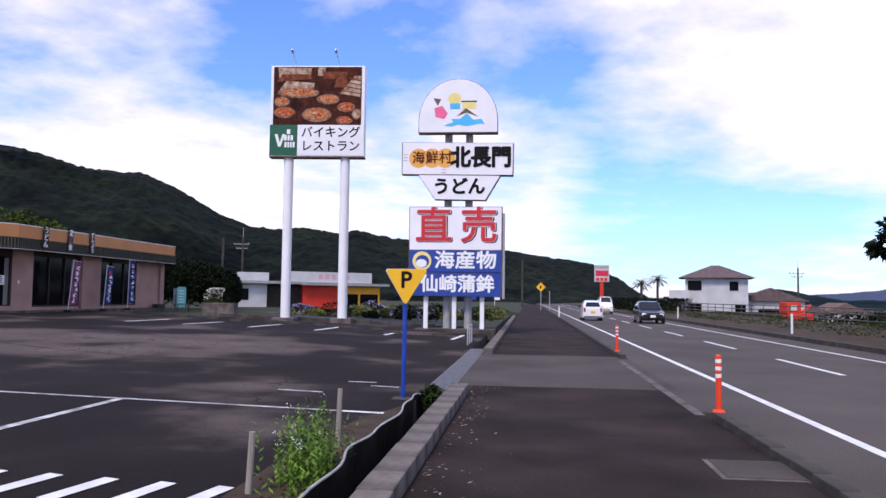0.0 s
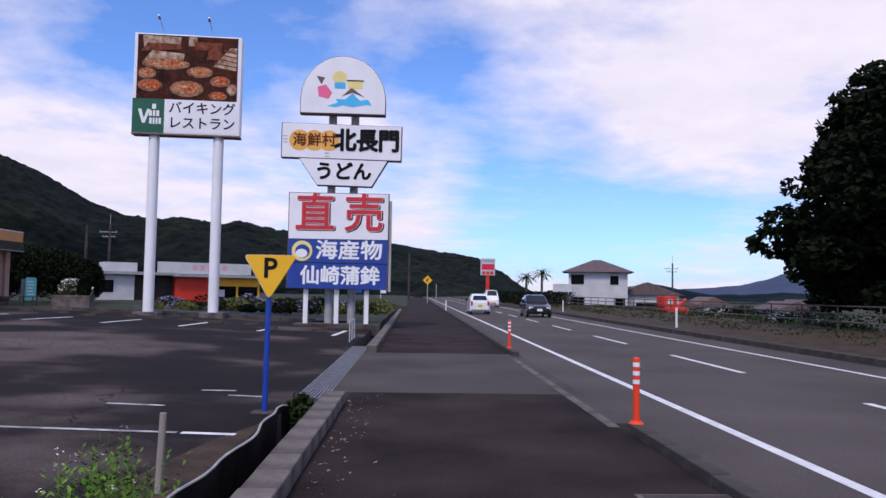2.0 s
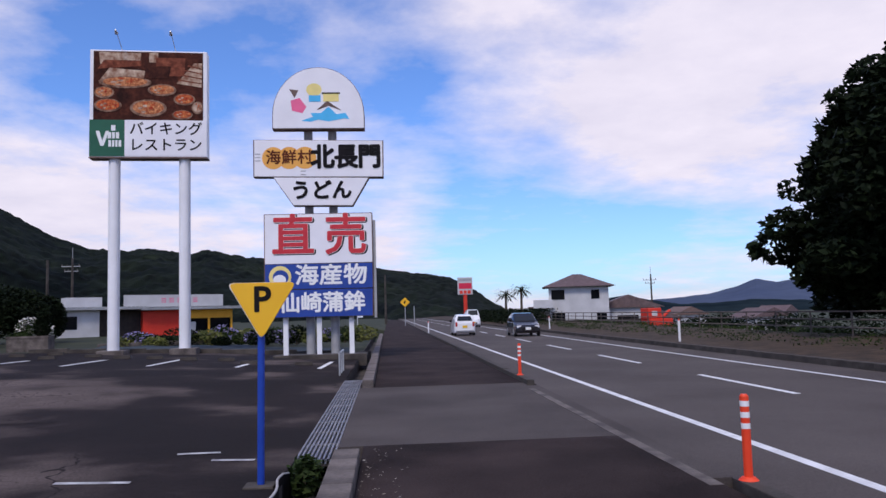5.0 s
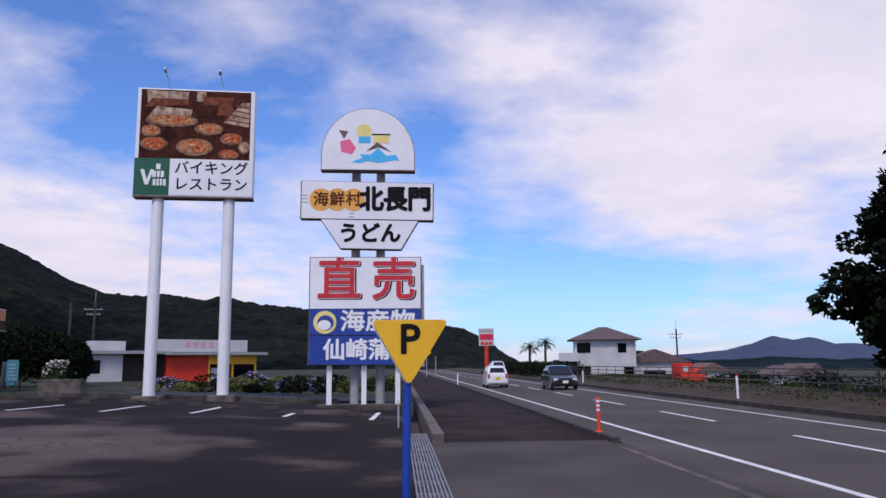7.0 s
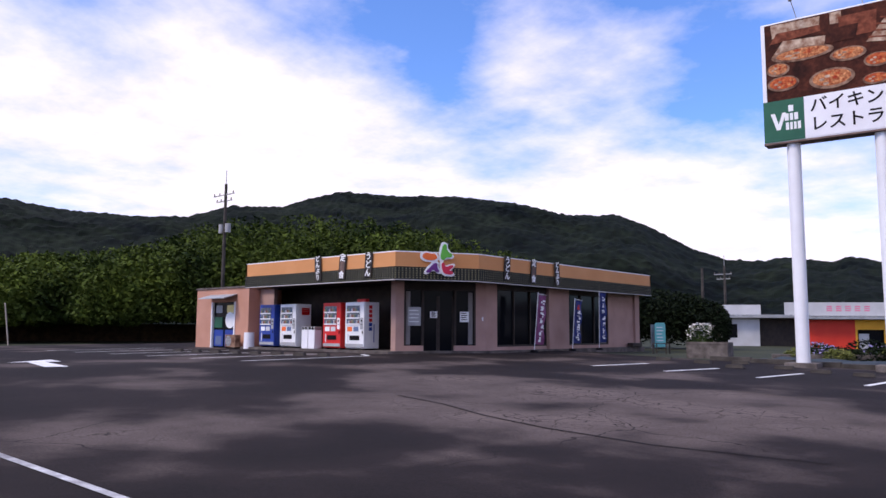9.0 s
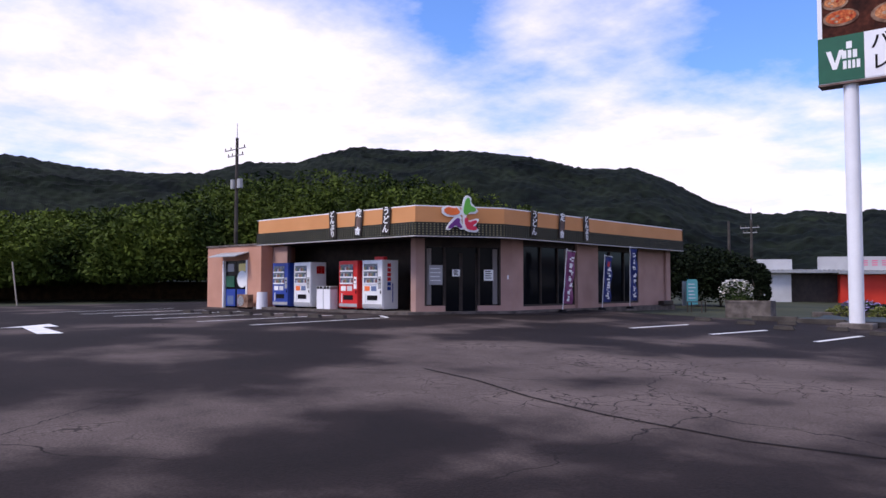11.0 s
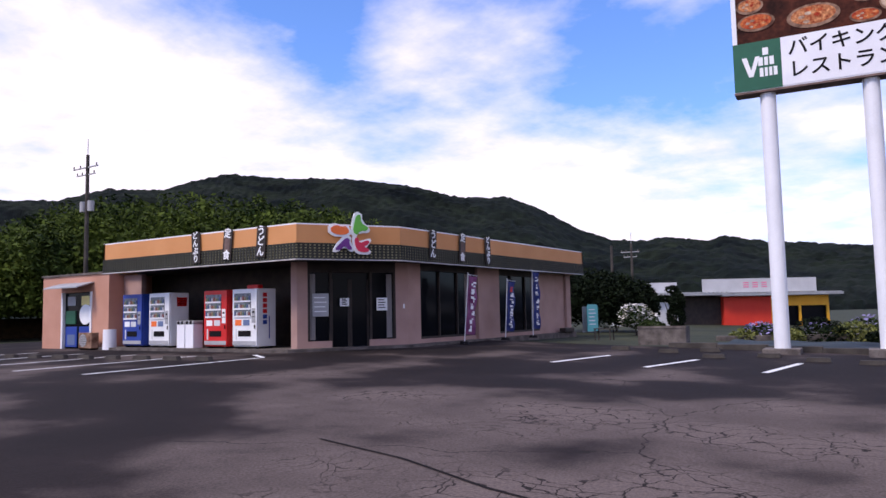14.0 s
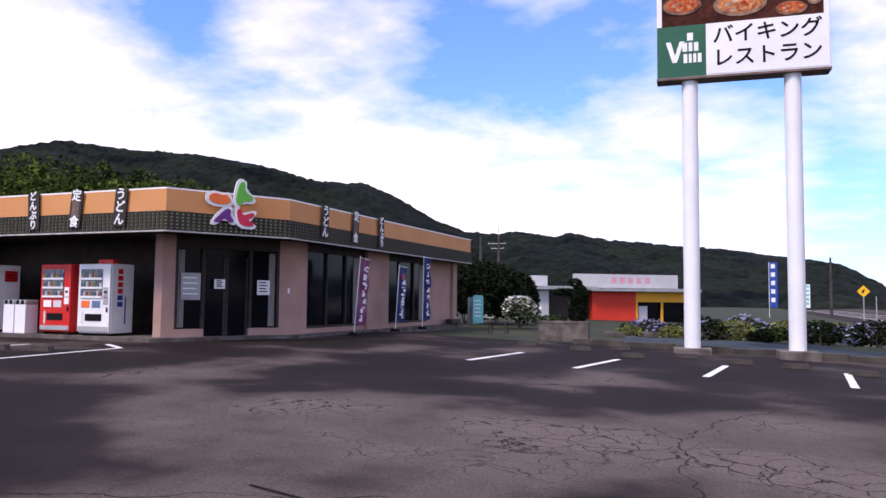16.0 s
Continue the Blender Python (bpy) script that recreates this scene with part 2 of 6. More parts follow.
M_PEACH = material("peach_fascia", (0.58, 0.245, 0.085), (0.64, 0.285, 0.11), 0.8, 0.7, fine=0.06)
M_PINK = material("pinkish_render", (0.34, 0.205, 0.175), (0.42, 0.265, 0.225), 1.2, 0.85, bump=0.3, bump_scale=60, fine=0.08)
M_SALMON = material("salmon_render", (0.46, 0.225, 0.155), (0.54, 0.28, 0.20), 1.0, 0.85, bump=0.3, bump_scale=60, fine=0.07)
# dark timber; also the painted shade of recessed places
M_DARKW = material("dark_timber_and_shade", (0.020, 0.014, 0.012), (0.04, 0.028, 0.022), 3, 0.7, fine=0.2)
M_ROOF = material("flat_roof", (0.12, 0.11, 0.11), (0.18, 0.17, 0.165), 0.8, 0.9, fine=0.15)
M_BAND = material("black_lattice_back", (0.018, 0.018, 0.012), (0.03, 0.028, 0.018), 3, 0.7)
M_GOLD = material("pale_gold_backing", (0.36, 0.33, 0.17), (0.46, 0.42, 0.23), 4, 0.55, fine=0.1)
M_GLASSD = glass("dark_glass", (0.005, 0.006, 0.008), 0.08, 0.06)
M_GLASSC = glass("car_glass", (0.015, 0.018, 0.02))
M_CURT = material("pale_curtain", (0.16, 0.145, 0.14), (0.26, 0.24, 0.235), 6, 0.9, fine=0.1, stretch=(6, 6, 0.3))
M_VBLUE = material("vending_blue", (0.01, 0.04, 0.26), (0.014, 0.05, 0.30), 2, 0.35)
M_VWHITE = material("vending_white", (0.72, 0.72, 0.73), (0.8, 0.8, 0.81), 2, 0.35)
M_VRED = material("vending_red", (0.58, 0.012, 0.012), (0.64, 0.02, 0.018), 2, 0.35)
M_DISP = material("display_inside", (0.05, 0.065, 0.085), (0.20, 0.22, 0.24), 9, 0.3, fine=0.2)
M_CANS = [material("can_" + k, c, None, 3, 0.35) for k, c in (("blue", (0.10, 0.14, 0.26)), ("red", (0.30, 0.10, 0.09)), ("green", (0.13, 0.20, 0.14)), ("white", (0.55, 0.55, 0.56)), ("amber", (0.34, 0.24, 0.13)))]
M_TEAL = material("teal_board", (0.10, 0.48, 0.46), (0.14, 0.54, 0.51), 2, 0.5)
M_PURP = material("purple_cloth", (0.16, 0.035, 0.11), (0.27, 0.09, 0.19), 3, 0.85, fine=0.1)
M_NAVYC = material("navy_cloth", (0.012, 0.02, 0.11), (0.03, 0.045, 0.19), 3, 0.85, fine=0.1)
M_REDC = material("red_cloth", (0.48, 0.03, 0.04), (0.56, 0.05, 0.05), 3, 0.85, fine=0.1)
M_WHITE = material("white_lettering", (0.78, 0.78, 0.78), (0.84, 0.84, 0.84), 3, 0.6)
M_LOGO = {k: material("logo_" + k, c, None, 2, 0.45) for k, c in (("orange", (0.80, 0.15, 0.03)), ("green", (0.10, 0.42, 0.05)), ("purple", (0.13, 0.02, 0.18)), ("red", (0.58, 0.02, 0.06)), ("cyan", (0.05, 0.42, 0.72)), ("pink", (0.75, 0.12, 0.25)), ("sand", (0.75, 0.62, 0.22)))}
M_WALLW = material("white_wall", (0.46, 0.46, 0.47), (0.56, 0.56, 0.57), 0.8, 0.8, fine=0.06)
M_TINROOF = material("grey_sheet_roof", (0.30, 0.31, 0.32), (0.42, 0.43, 0.44), 1.2, 0.5, 0.3, fine=0.1)
M_TILE = material("brown_roof_tile", (0.09, 0.06, 0.06), (0.15, 0.10, 0.10), 2, 0.7, fine=0.2)
M_REDW = material("red_wall", (0.62, 0.03, 0.015), (0.68, 0.045, 0.02), 1, 0.6, fine=0.05)
M_YELW = material("yellow_wall", (0.78, 0.36, 0.02), (0.82, 0.40, 0.03), 1, 0.6, fine=0.05)
M_BARK = material("bark", (0.05, 0.038, 0.03), (0.11, 0.085, 0.065), 6, 0.95, bump=0.8, bump_scale=25, fine=0.2, stretch=(1, 1, 0.25))
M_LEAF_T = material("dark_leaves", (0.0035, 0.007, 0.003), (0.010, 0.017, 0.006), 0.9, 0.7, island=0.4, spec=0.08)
M_LEAF_B = material("bamboo_leaves", (0.008, 0.019, 0.004), (0.085, 0.118, 0.018), 0.17, 0.7, island=0.35, spec=0.08)
M_LEAF_S = material("shrub_leaves", (0.012, 0.026, 0.008), (0.045, 0.065, 0.016), 0.8, 0.7, island=0.4, spec=0.1)
M_LEAF_W = material("weed_leaves", (0.05, 0.13, 0.010), (0.15, 0.25, 0.03), 3, 0.6, island=0.35, spec=0.2)
M_LEAF_Y = material("yellow_green_leaves", (0.09, 0.11, 0.02), (0.17, 0.17, 0.04), 1.5, 0.65, island=0.4)
M_FLOWER = material("pale_flower", (0.72, 0.68, 0.66), (0.8, 0.78, 0.74), 3, 0.7, island=0.15)
M_LILAC = material("lilac_flower", (0.20, 0.18, 0.40), (0.38, 0.32, 0.52), 3, 0.7, island=0.25)
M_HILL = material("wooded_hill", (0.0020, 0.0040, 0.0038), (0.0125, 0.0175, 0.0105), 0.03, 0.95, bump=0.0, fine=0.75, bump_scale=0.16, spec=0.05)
# blue-grey base colour carries the haze of distance
M_FAR = material("haze_blue_mountain", (0.062, 0.082, 0.135), (0.078, 0.10, 0.152), 0.004, 1.0, spec=0.0, fine=0.1, bump_scale=0.02)
M_FARH = material("distant_hill", (0.010, 0.018, 0.024), (0.022, 0.034, 0.04), 0.02, 1.0, spec=0.0, fine=0.2, bump_scale=0.1)
M_CWHITE = material("white_car_paint", (0.76, 0.76, 0.78), (0.8, 0.8, 0.82), 1, 0.3, coat=0.6)
M_CBLACK = material("black_car_paint", (0.010, 0.010, 0.013), (0.014, 0.014, 0.018), 1, 0.25, coat=0.8)
M_TYRE = material("tyre", (0.015, 0.015, 0.016), (0.025, 0.025, 0.026), 8, 0.9)
M_RIM = material("rim", (0.4, 0.4, 0.42), (0.5, 0.5, 0.52), 6, 0.35, 0.8)
M_LAMPR = material("tail_lamp", (0.35, 0.015, 0.015), (0.42, 0.03, 0.03), 5, 0.2)
M_LAMPW = material("head_lamp", (0.6, 0.6, 0.62), (0.75, 0.75, 0.77), 5, 0.15)
M_PLATEY = material("yellow_plate", (0.75, 0.45, 0.02), (0.8, 0.5, 0.04), 5, 0.5)
M_NET = material("blue_grey_netting", (0.012, 0.02, 0.026), (0.035, 0.052, 0.062), 1.2, 0.9, fine=0.25, bump_scale=12)
M_HOSE = material("pale_edging", (0.35, 0.33, 0.32), (0.5, 0.48, 0.46), 6, 0.7)
M_RUBBER = material("black_sheet", (0.008, 0.006, 0.006), (0.018, 0.014, 0.013), 4, 0.85, spec=0.1)
M_WOOD = material("weathered_stake", (0.22, 0.19, 0.16), (0.33, 0.29, 0.25), 8, 0.9, stretch=(1, 1, 0.2))


# ---- mesh helpers ----
def box(bm, x0, x1, y0, y1, z0, z1, bevel=0.0):
    r = bmesh.ops.create_cube(bm, size=1.0, matrix=Matrix.Translation(((x0 + x1) / 2, (y0 + y1) / 2, (z0 + z1) / 2)) @ Matrix.Diagonal((x1 - x0, y1 - y0, z1 - z0, 1)))
    if bevel:
        es = {e for v in r["verts"] for e in v.link_edges}
        bmesh.ops.bevel(bm, geom=list(es), offset=bevel, segments=2, affect="EDGES", profile=0.5)
    return bm


def cyl(bm, p, q, r0, r1=None, n=16):
    p, q = Vector(p), Vector(q)
    d = q - p
    m = Matrix.Translation((p + q) / 2) @ d.to_track_quat("Z", "Y").to_matrix().to_4x4()
    bmesh.ops.create_cone(bm, cap_ends=True, segments=n, radius1=r0, radius2=r0 if r1 is None else r1, depth=d.length, matrix=m)
    return bm


def prism(bm, pts, y0, y1):
    """A flat outline in x and z, made thick from y0 to y1 (y0 is the front)."""
    a = [bm.verts.new((x, y0, z)) for x, z in pts]
    b = [bm.verts.new((x, y1, z)) for x, z in pts]
    bm.faces.new(a)
    bm.faces.new(list(reversed(b)))
    k = len(pts)
    for i in range(k):
        bm.faces.new((a[i], b[i], b[(i + 1) % k], a[(i + 1) % k]))
    bmesh.ops.recalc_face_normals(bm, faces=bm.faces[:])
    return bm


def B(*a, **k):
    return box(bmesh.new(), *a, **k)


def C(*a, **k):
    return cyl(bmesh.new(), *a, **k)


def part(name, bm, mat, parent=None, label="", smooth=False):
    me = bpy.data.meshes.new(name)
    if smooth:
        for f in bm.faces:
            f.smooth = True
    bm.to_mesh(me)
    bm.free()
    me.materials.append(mat)
    ob = new(name, me)
    ob.parent = parent
    if label:
        ob["label"] = label
    return ob


def sheet(name, verts, faces, mat, parent=None, label=""):
    me = bpy.data.meshes.new(name)
    me.from_pydata(verts, [], faces)
    me.materials.append(mat)
    me.update()
    ob = new(name, me)
    ob.parent = parent
    if label:
        ob["label"] = label
    return ob


def thing(name, m, label, category, group="", kind=""):
    ob = new(name)
    ob.empty_display_size = 0.2
    ob.matrix_world = m
    return tagged(ob, label, category, group, kind)


def solid(name, bm, mat, label, category, group="", kind="", m=None):
    ob = part(name, bm, mat)
    if m is not None:
        ob.matrix_world = m
    return tagged(ob, label, category, group, kind)


def writing(name, body, size, mat, parent, m, bold=0.0, depth=0.004, squeeze=1.0):
    """Lettering that stands in the x-z plane, facing -y, centred on the pose m of its parent."""
    cu = bpy.data.curves.new(name, "FONT")
    cu.body, cu.size, cu.align_x, cu.align_y = body, size, "CENTER", "CENTER"
    cu.extrude, cu.resolution_u = depth, 3
    tmp = bpy.data.objects.new(name, cu)
    scene.collection.objects.link(tmp)
    bpy.context.view_layer.update()
    me = bpy.data.meshes.new_from_object(tmp.evaluated_get(bpy.context.evaluated_depsgraph_get()))
    bpy.data.objects.remove(tmp)
    me.transform(Matrix.Diagonal((squeeze, 1, 1, 1)))
    if bold:
        bm = bmesh.new()
        for k, (a, b) in enumerate(((0, 0), (1, 0), (-1, 0), (0, 1), (0, -1), (0.7, 0.7), (-0.7, 0.7), (0.7, -0.7), (-0.7, -0.7))):
            o = len(bm.verts)
            bm.from_mesh(me)
            bm.verts.ensure_lookup_table()
            bmesh.ops.translate(bm, vec=(a * bold, b * bold, -0.0004 * k), verts=bm.verts[o:])
        bm.to_mesh(me)
        bm.free()
    me.transform(m @ Matrix.Rotation(radians(90), 4, "X"))
    me.materials.clear()
    me.materials.append(mat)
    ob = new(name, me)
    ob.parent = parent
    return ob


def at(x, y, z, rz=0):
    return pose(x, y, z, 0, 0, rz)


def step(a, b, v):
    v = min(1, max(0, (v - a) / (b - a)))
    return v


def gz(x, y):
    """Height of the parking lot, which climbs gently from the pavement to the restaurant."""
    d = -x - 2.2
    return 0.62 * step(0, 20, d) + 0.14 * step(10, 35, y) * step(0, 6, d)


def leaves(rng, blobs, n, size, flat=0.5):
    """Many small bent leaf clusters spread through ellipsoids (x, y, z, rx, ry, rz)."""
    vol = [b[3] * b[4] * b[5] for b in blobs]
    tot = sum(vol)
    vs, fs = [], []
    for b, v in zip(blobs, vol):
        k = max(8, int(n * v / tot))
        d = rng.normal(size=(k, 3))
        d /= np.linalg.norm(d, axis=1)[:, None]
        r = rng.uniform(0.45, 1.0, k) ** 0.5
        p = np.array(b[:3]) + d * r[:, None] * np.array(b[3:])
        u = rng.normal(size=(k, 3))
        u[:, 2] *= flat
        u /= np.linalg.norm(u, axis=1)[:, None]
        w = np.cross(u, rng.normal(size=(k, 3)))
        w /= np.linalg.norm(w, axis=1)[:, None]
        s = size * rng.uniform(0.6, 1.4, k)[:, None]
        for i in range(k):
            j = len(vs)
            vs += [p[i] - u[i] * s[i], p[i] + w[i] * s[i] * 0.45, p[i] + u[i] * s[i], p[i] - w[i] * s[i] * 0.45]
            fs.append((j, j + 1, j + 2, j + 3))
    return [tuple(v) for v in vs], fs


def grid(name, xs, ys, fz, mat, drop=0.0):
    nx, ny = len(xs), len(ys)
    vs = [(x, y, fz(x, y)) for y in ys for x in xs]
    fs = [(j * nx + i, j * nx + i + 1, (j + 1) * nx + i + 1, (j + 1) * nx + i) for j in range(ny - 1) for i in range(nx - 1)]
    if drop:
        rim = [i for i in range(nx)] + [j * nx + nx - 1 for j in range(1, ny)] + [(ny - 1) * nx + i for i in range(nx - 2, -1, -1)] + [j * nx for j in range(ny - 2, 0, -1)]
        o = len(vs)
        vs += [(vs[i][0], vs[i][1], vs[i][2] - drop) for i in rim]
        k = len(rim)
        fs += [(rim[i], o + i, o + (i + 1) % k, rim[(i + 1) % k]) for i in range(k)]
    return sheet(name, vs, fs, mat)


def span(a, b, n):
    return [a + (b - a) * i / n for i in range(n + 1)]


# ---- ground ----
def base_z(x, y):
    r = math.hypot(x, y)
    z = -0.65
    if x > 17:
        z -= 3.2 * step(17, 40, x)
    if x < -46 or y > 78 and x < 0:
        z = 0.45 if x < -46 else 0.2
    return z


gx = [-3000, -1200, -500, -200, -90, -60, -46.5, -46, -30, -15, -2, 2, 11, 16.9, 17.5, 22, 30, 40, 60, 120, 300, 800, 3000]
gy = [-3000, -1000, -300, -100, -40, -15, 0, 15, 30, 45, 60, 77, 79, 100, 150, 250, 500, 1200, 3000]
tagged(grid("ground", gx, gy, base_z, M_GRASS), "rough green and brown ground out to the hills", "ground", kind="structure")
tagged(grid("parking_lot", span(-46, -1.93, 60), span(-30, 33.6, 60), gz, M_LOT, 0.6), "worn dark asphalt parking lot with cracks and patches", "parking lot", kind="structure")
tagged(solid("road", B(2.52, 10.75, -60, 260, -0.5, -0.01), M_ROAD, "grey asphalt two-lane road", "road", kind="structure"))
tagged(solid("pavement", B(-1.15, 2.3, -40, 12.3, -0.5, 0.0), M_WALK, "dark asphalt footway beside the road", "pavement", kind="structure"))
tagged(solid("pavement_beyond", B(-1.15, 2.3, 20.0, 200, -0.5, 0.0), M_WALK, "dark asphalt footway beyond the driveway", "pavement", kind="structure"))
tagged(solid("driveway_apron", B(-1.47, 2.3, 12.302, 19.998, -0.5, -0.002), M_APRON, "lighter grey asphalt driveway crossing the footway", "driveway", kind="structure"))
tagged(solid("driveway_edge", B(2.302, 2.518, 9.7, 19.3, -0.5, -0.004), M_APRON, "asphalt strip where the kerb is dropped", "driveway", kind="structure"))
tagged(solid("lane_shoulder_line", B(3.52, 3.66, -40, 220, -0.02, -0.006), M_LINE, "solid white edge line", "road marking", kind="structure"))
tagged(solid("far_edge_line", B(9.27, 9.40, -40, 220, -0.02, -0.006), M_LINE, "solid white edge line on the far lane", "road marking", kind="structure"))
dash = solid("centre_dash", B(6.66, 6.8, 0, 4.4, -0.02, -0.006), M_LINE, "white dashed centre line on the road", "road marking", "centre line dashes", m=at(0, 7.3, 0))
for k in range(-4, 22):
    if k:
        copy_thing(dash, at(0, 7.3 + 8.75 * k, 0))
for y in (14.0,):
    solid("gutter_strip", B(2.16, 2.3, 9.4, 18.6, -0.02, 0.004), M_KERB, "pale concrete gutter strip across the driveway", "gutter", kind="structure")
ditch = thing("drain_channel", at(-1.7, 0, 0), "open concrete drain channel beside the kerb", "drain", kind="structure")
for y0, y1 in ((-30, 11.5), (22.2, 60)):
    part("channel_floor", B(-0.25, 0.24, y0, y1, -0.5, -0.42), M_CONC_D, ditch)
    part("channel_wall", B(-0.26, -0.22, y0, y1, -0.5, -0.03), M_CONC_D, ditch)
grate = thing("drain_grate", at(-1.7, 11.5, 0), "galvanised steel drain grate with long bars", "grate")
part("tray", B(-0.24, 0.22, 0, 10.6, -0.08, -0.05), M_CONC_D, grate)
for i in range(9):
    part("bar", B(-0.23 + i * 0.054, -0.205 + i * 0.054, 0.0, 10.6, -0.05, 0.006), M_GRATE, grate)
for i in range(11):
    part("cross_bar", B(-0.235, 0.215, i * 1.06 - 0.012 if i else 0.0, i * 1.06 + 0.012, -0.05, 0.003), M_GRATE, grate)
lid = thing("manhole_cover", at(2.0, 5.95, 0), "flat grey concrete utility cover set in asphalt", "manhole cover")
part("frame", B(-0.42, 0.38, -0.42, 0.42, -0.05, 0.004), M_KERB, lid)
part("plate", B(-0.37, 0.33, -0.37, 0.37, 0.004, 0.012, bevel=0.003), M_APRON, lid, "grey cover plate")
BANK = tagged(grid("far_bank", span(11.0, 17.4, 8), span(-60, 240, 60), lambda x, y: 0.12 + 0.25 * step(11, 16, x) + 0.05 * noise.noise((x, y * 0.4, 0)), M_EARTH, 0.8), "bare earth verge with thin grass", "verge", kind="structure")
tagged(solid("far_kerb_base", B(10.75, 11.0, -60, 240, -0.5, 0.14), M_CONC_D, "dark stained concrete kerb of the far lane", "kerb", kind="structure"))
FIELD = tagged(grid("garden_ground", span(-46, -2.0, 30), span(34.05, 78, 30), lambda x, y: gz(x, 34) - 0.12 - 0.1 * step(36, 45, y), M_GRASS, 0.6), "weedy garden plot behind the parking lot", "ground", kind="structure")
net = sheet("netting_cover", *(lambda xs, ys: ([(x, y, gz(x, 34) - 0.06 + 0.09 * noise.noise((x * 0.8, y * 0.8, 3)) + 0.05) for y in ys for x in xs], [(j * len(xs) + i, j * len(xs) + i + 1, (j + 1) * len(xs) + i + 1, (j + 1) * len(xs) + i) for j in range(len(ys) - 1) for i in range(len(xs) - 1)]))(span(-14.2, -2.4, 40), span(34.5, 40.5, 20)), M_NET)
tagged(net, "blue-grey netting laid over the vegetable plot", "netting")
wall = thing("low_wall", at(0, 33.8, 0), "low dark concrete edging behind the parking bays", "kerb", kind="structure")
for i in range(9):
    x = -15.0 + i * 1.5
    part("block", B(x, x + 1.49, -0.12, 0.12, gz(x, 33) - 0.3, gz(x, 33) + 0.14, bevel=0.01), M_CONC_D, wall)


# ---- parking markings and wheel stops ----
def stripe(name, x0, y0, x1, y1, w, mat, label, group=""):
    """A painted line on the lot, following its slope."""
    d = Vector((x1 - x0, y1 - y0, 0))
    nrm = Vector((-d.y, d.x, 0)).normalized() * w / 2
    n = max(1, int(d.length / 0.8))
    vs, fs = [], []
    for i in range(n + 1):
        p = Vector((x0, y0, 0)) + d * i / n
        for q in (p - nrm, p + nrm):
            vs.append((q.x, q.y, gz(q.x, q.y) + 0.008))
        if i:
            fs.append((2 * i - 2, 2 * i - 1, 2 * i + 1, 2 * i))
    return tagged(sheet(name, vs, fs, mat), label, "road marking", group)


for x0, y0, x1, y1 in ((-15.7, 26.3, -15.3, 29.2), (-13.35, 26.3, -12.9, 29.1), (-10.8, 26.5, -10.5, 29.45), (-8.2, 26.5, -8.0, 29.6), (-5.5, 26.4, -5.35, 29.2), (-2.95, 26.3, -2.8, 29.7)):
    stripe("bay_line", x0, y0, x1, y1, 0.15, M_LINE, "white painted parking bay line", "parking bay lines")
for i in range(6):
    x = -22.5 - 2.75 * i
    stripe("bay_line", x, 18.2, x - 0.2, 23.4, 0.14, M_LINE, "white painted parking bay line", "parking bay lines by the restaurant")
stripe("bay_line", -22.7, 23.4, -23.9, 24.2, 0.14, M_LINE, "white painted parking bay line", "parking bay lines by the restaurant")
stripe("worn_line", -12.8, 8.4, -2.75, 8.7, 0.09, M_LINE_W, "half worn white line across the lot")
stripe("lot_line", -2.7, 8.7, -2.1, 8.7, 0.12, M_LINE, "white line across the lot")
stripe("worn_line", -5.85, 8.6, -5.85, 4.0, 0.12, M_LINE_W, "half worn white bay line")
for x0, y0, x1, y1 in ((-3.4, 12.0, -2.9, 12.1), (-4.2, 10.45, -3.45, 10.45), (-2.9, 11.6, -2.4, 11.6)):
    stripe("paint_remnant", x0, y0, x1, y1, 0.1, M_LINE_W, "leftover of a worn white line")
for i in range(6):
    stripe("hatch_stripe", -2.76 - 0.5 * i, 3.8, -2.72 - 0.5 * i + 0.1, 4.5, 0.15, M_LINE, "white painted hatch stripe", "hatch stripes")
for pts in ([(-13.6, 15.62), (-12.2, 15.3), (-10.9, 14.75), (-9.5, 14.4)], [(-9.6, 14.42), (-7.9, 14.3), (-6.0, 14.75)]):
    for (xa, ya), (xb, yb) in zip(pts, pts[1:]):
        tagged(stripe("tar_seam", xa, ya, xb, yb, 0.04, M_RUBBER, "dark tar seam along an asphalt joint"), category="asphalt seam")
arrow = sheet("lot_arrow", [(x, y, gz(x, y) + 0.008) for x, y in ((-27.4, 14.9), (-25.9, 14.6), (-26.0, 14.2), (-23.0, 13.6), (-23.2, 13.1), (-26.2, 13.8), (-26.3, 13.3))], [(0, 1, 2, 5, 6), (2, 3, 4, 5)], M_LINE)
tagged(arrow, "white painted direction arrow on the lot", "road marking")


def wheel_stop(x, y, rz=0, mat=M_CONC_D):
    prof = [(-0.3, 0), (0.3, 0), (0.26, 0.11), (-0.26, 0.11)]
    bm = prism(bmesh.new(), prof, -0.07, 0.07)
    ob = part("wheel_stop", bm, mat)
    ob.matrix_world = at(x, y, gz(x, y), rz)
    return tagged(ob, "grey concrete wheel stop on the asphalt", "wheel stop", "wheel stops")


ws = wheel_stop(-15.85, 31.6)
for x, y in ((-14.25, 31.2), (-13.35, 32.3), (-12.7, 30.0), (-11.5, 31.0), (-10.2, 30.2), (-9.0, 30.0), (-7.7, 29.4), (-6.4, 29.4), (-5.4, 28.0), (-3.6, 28.0)):
    copy_thing(ws, at(x, y, gz(x, y)))
for i in range(8):
    x, y = -23.5 - 1.15 * i, 22.1 - 0.1 * i
    copy_thing(ws, at(x, y, gz(x, y), 4 * ((i * 7) % 3 - 1)))


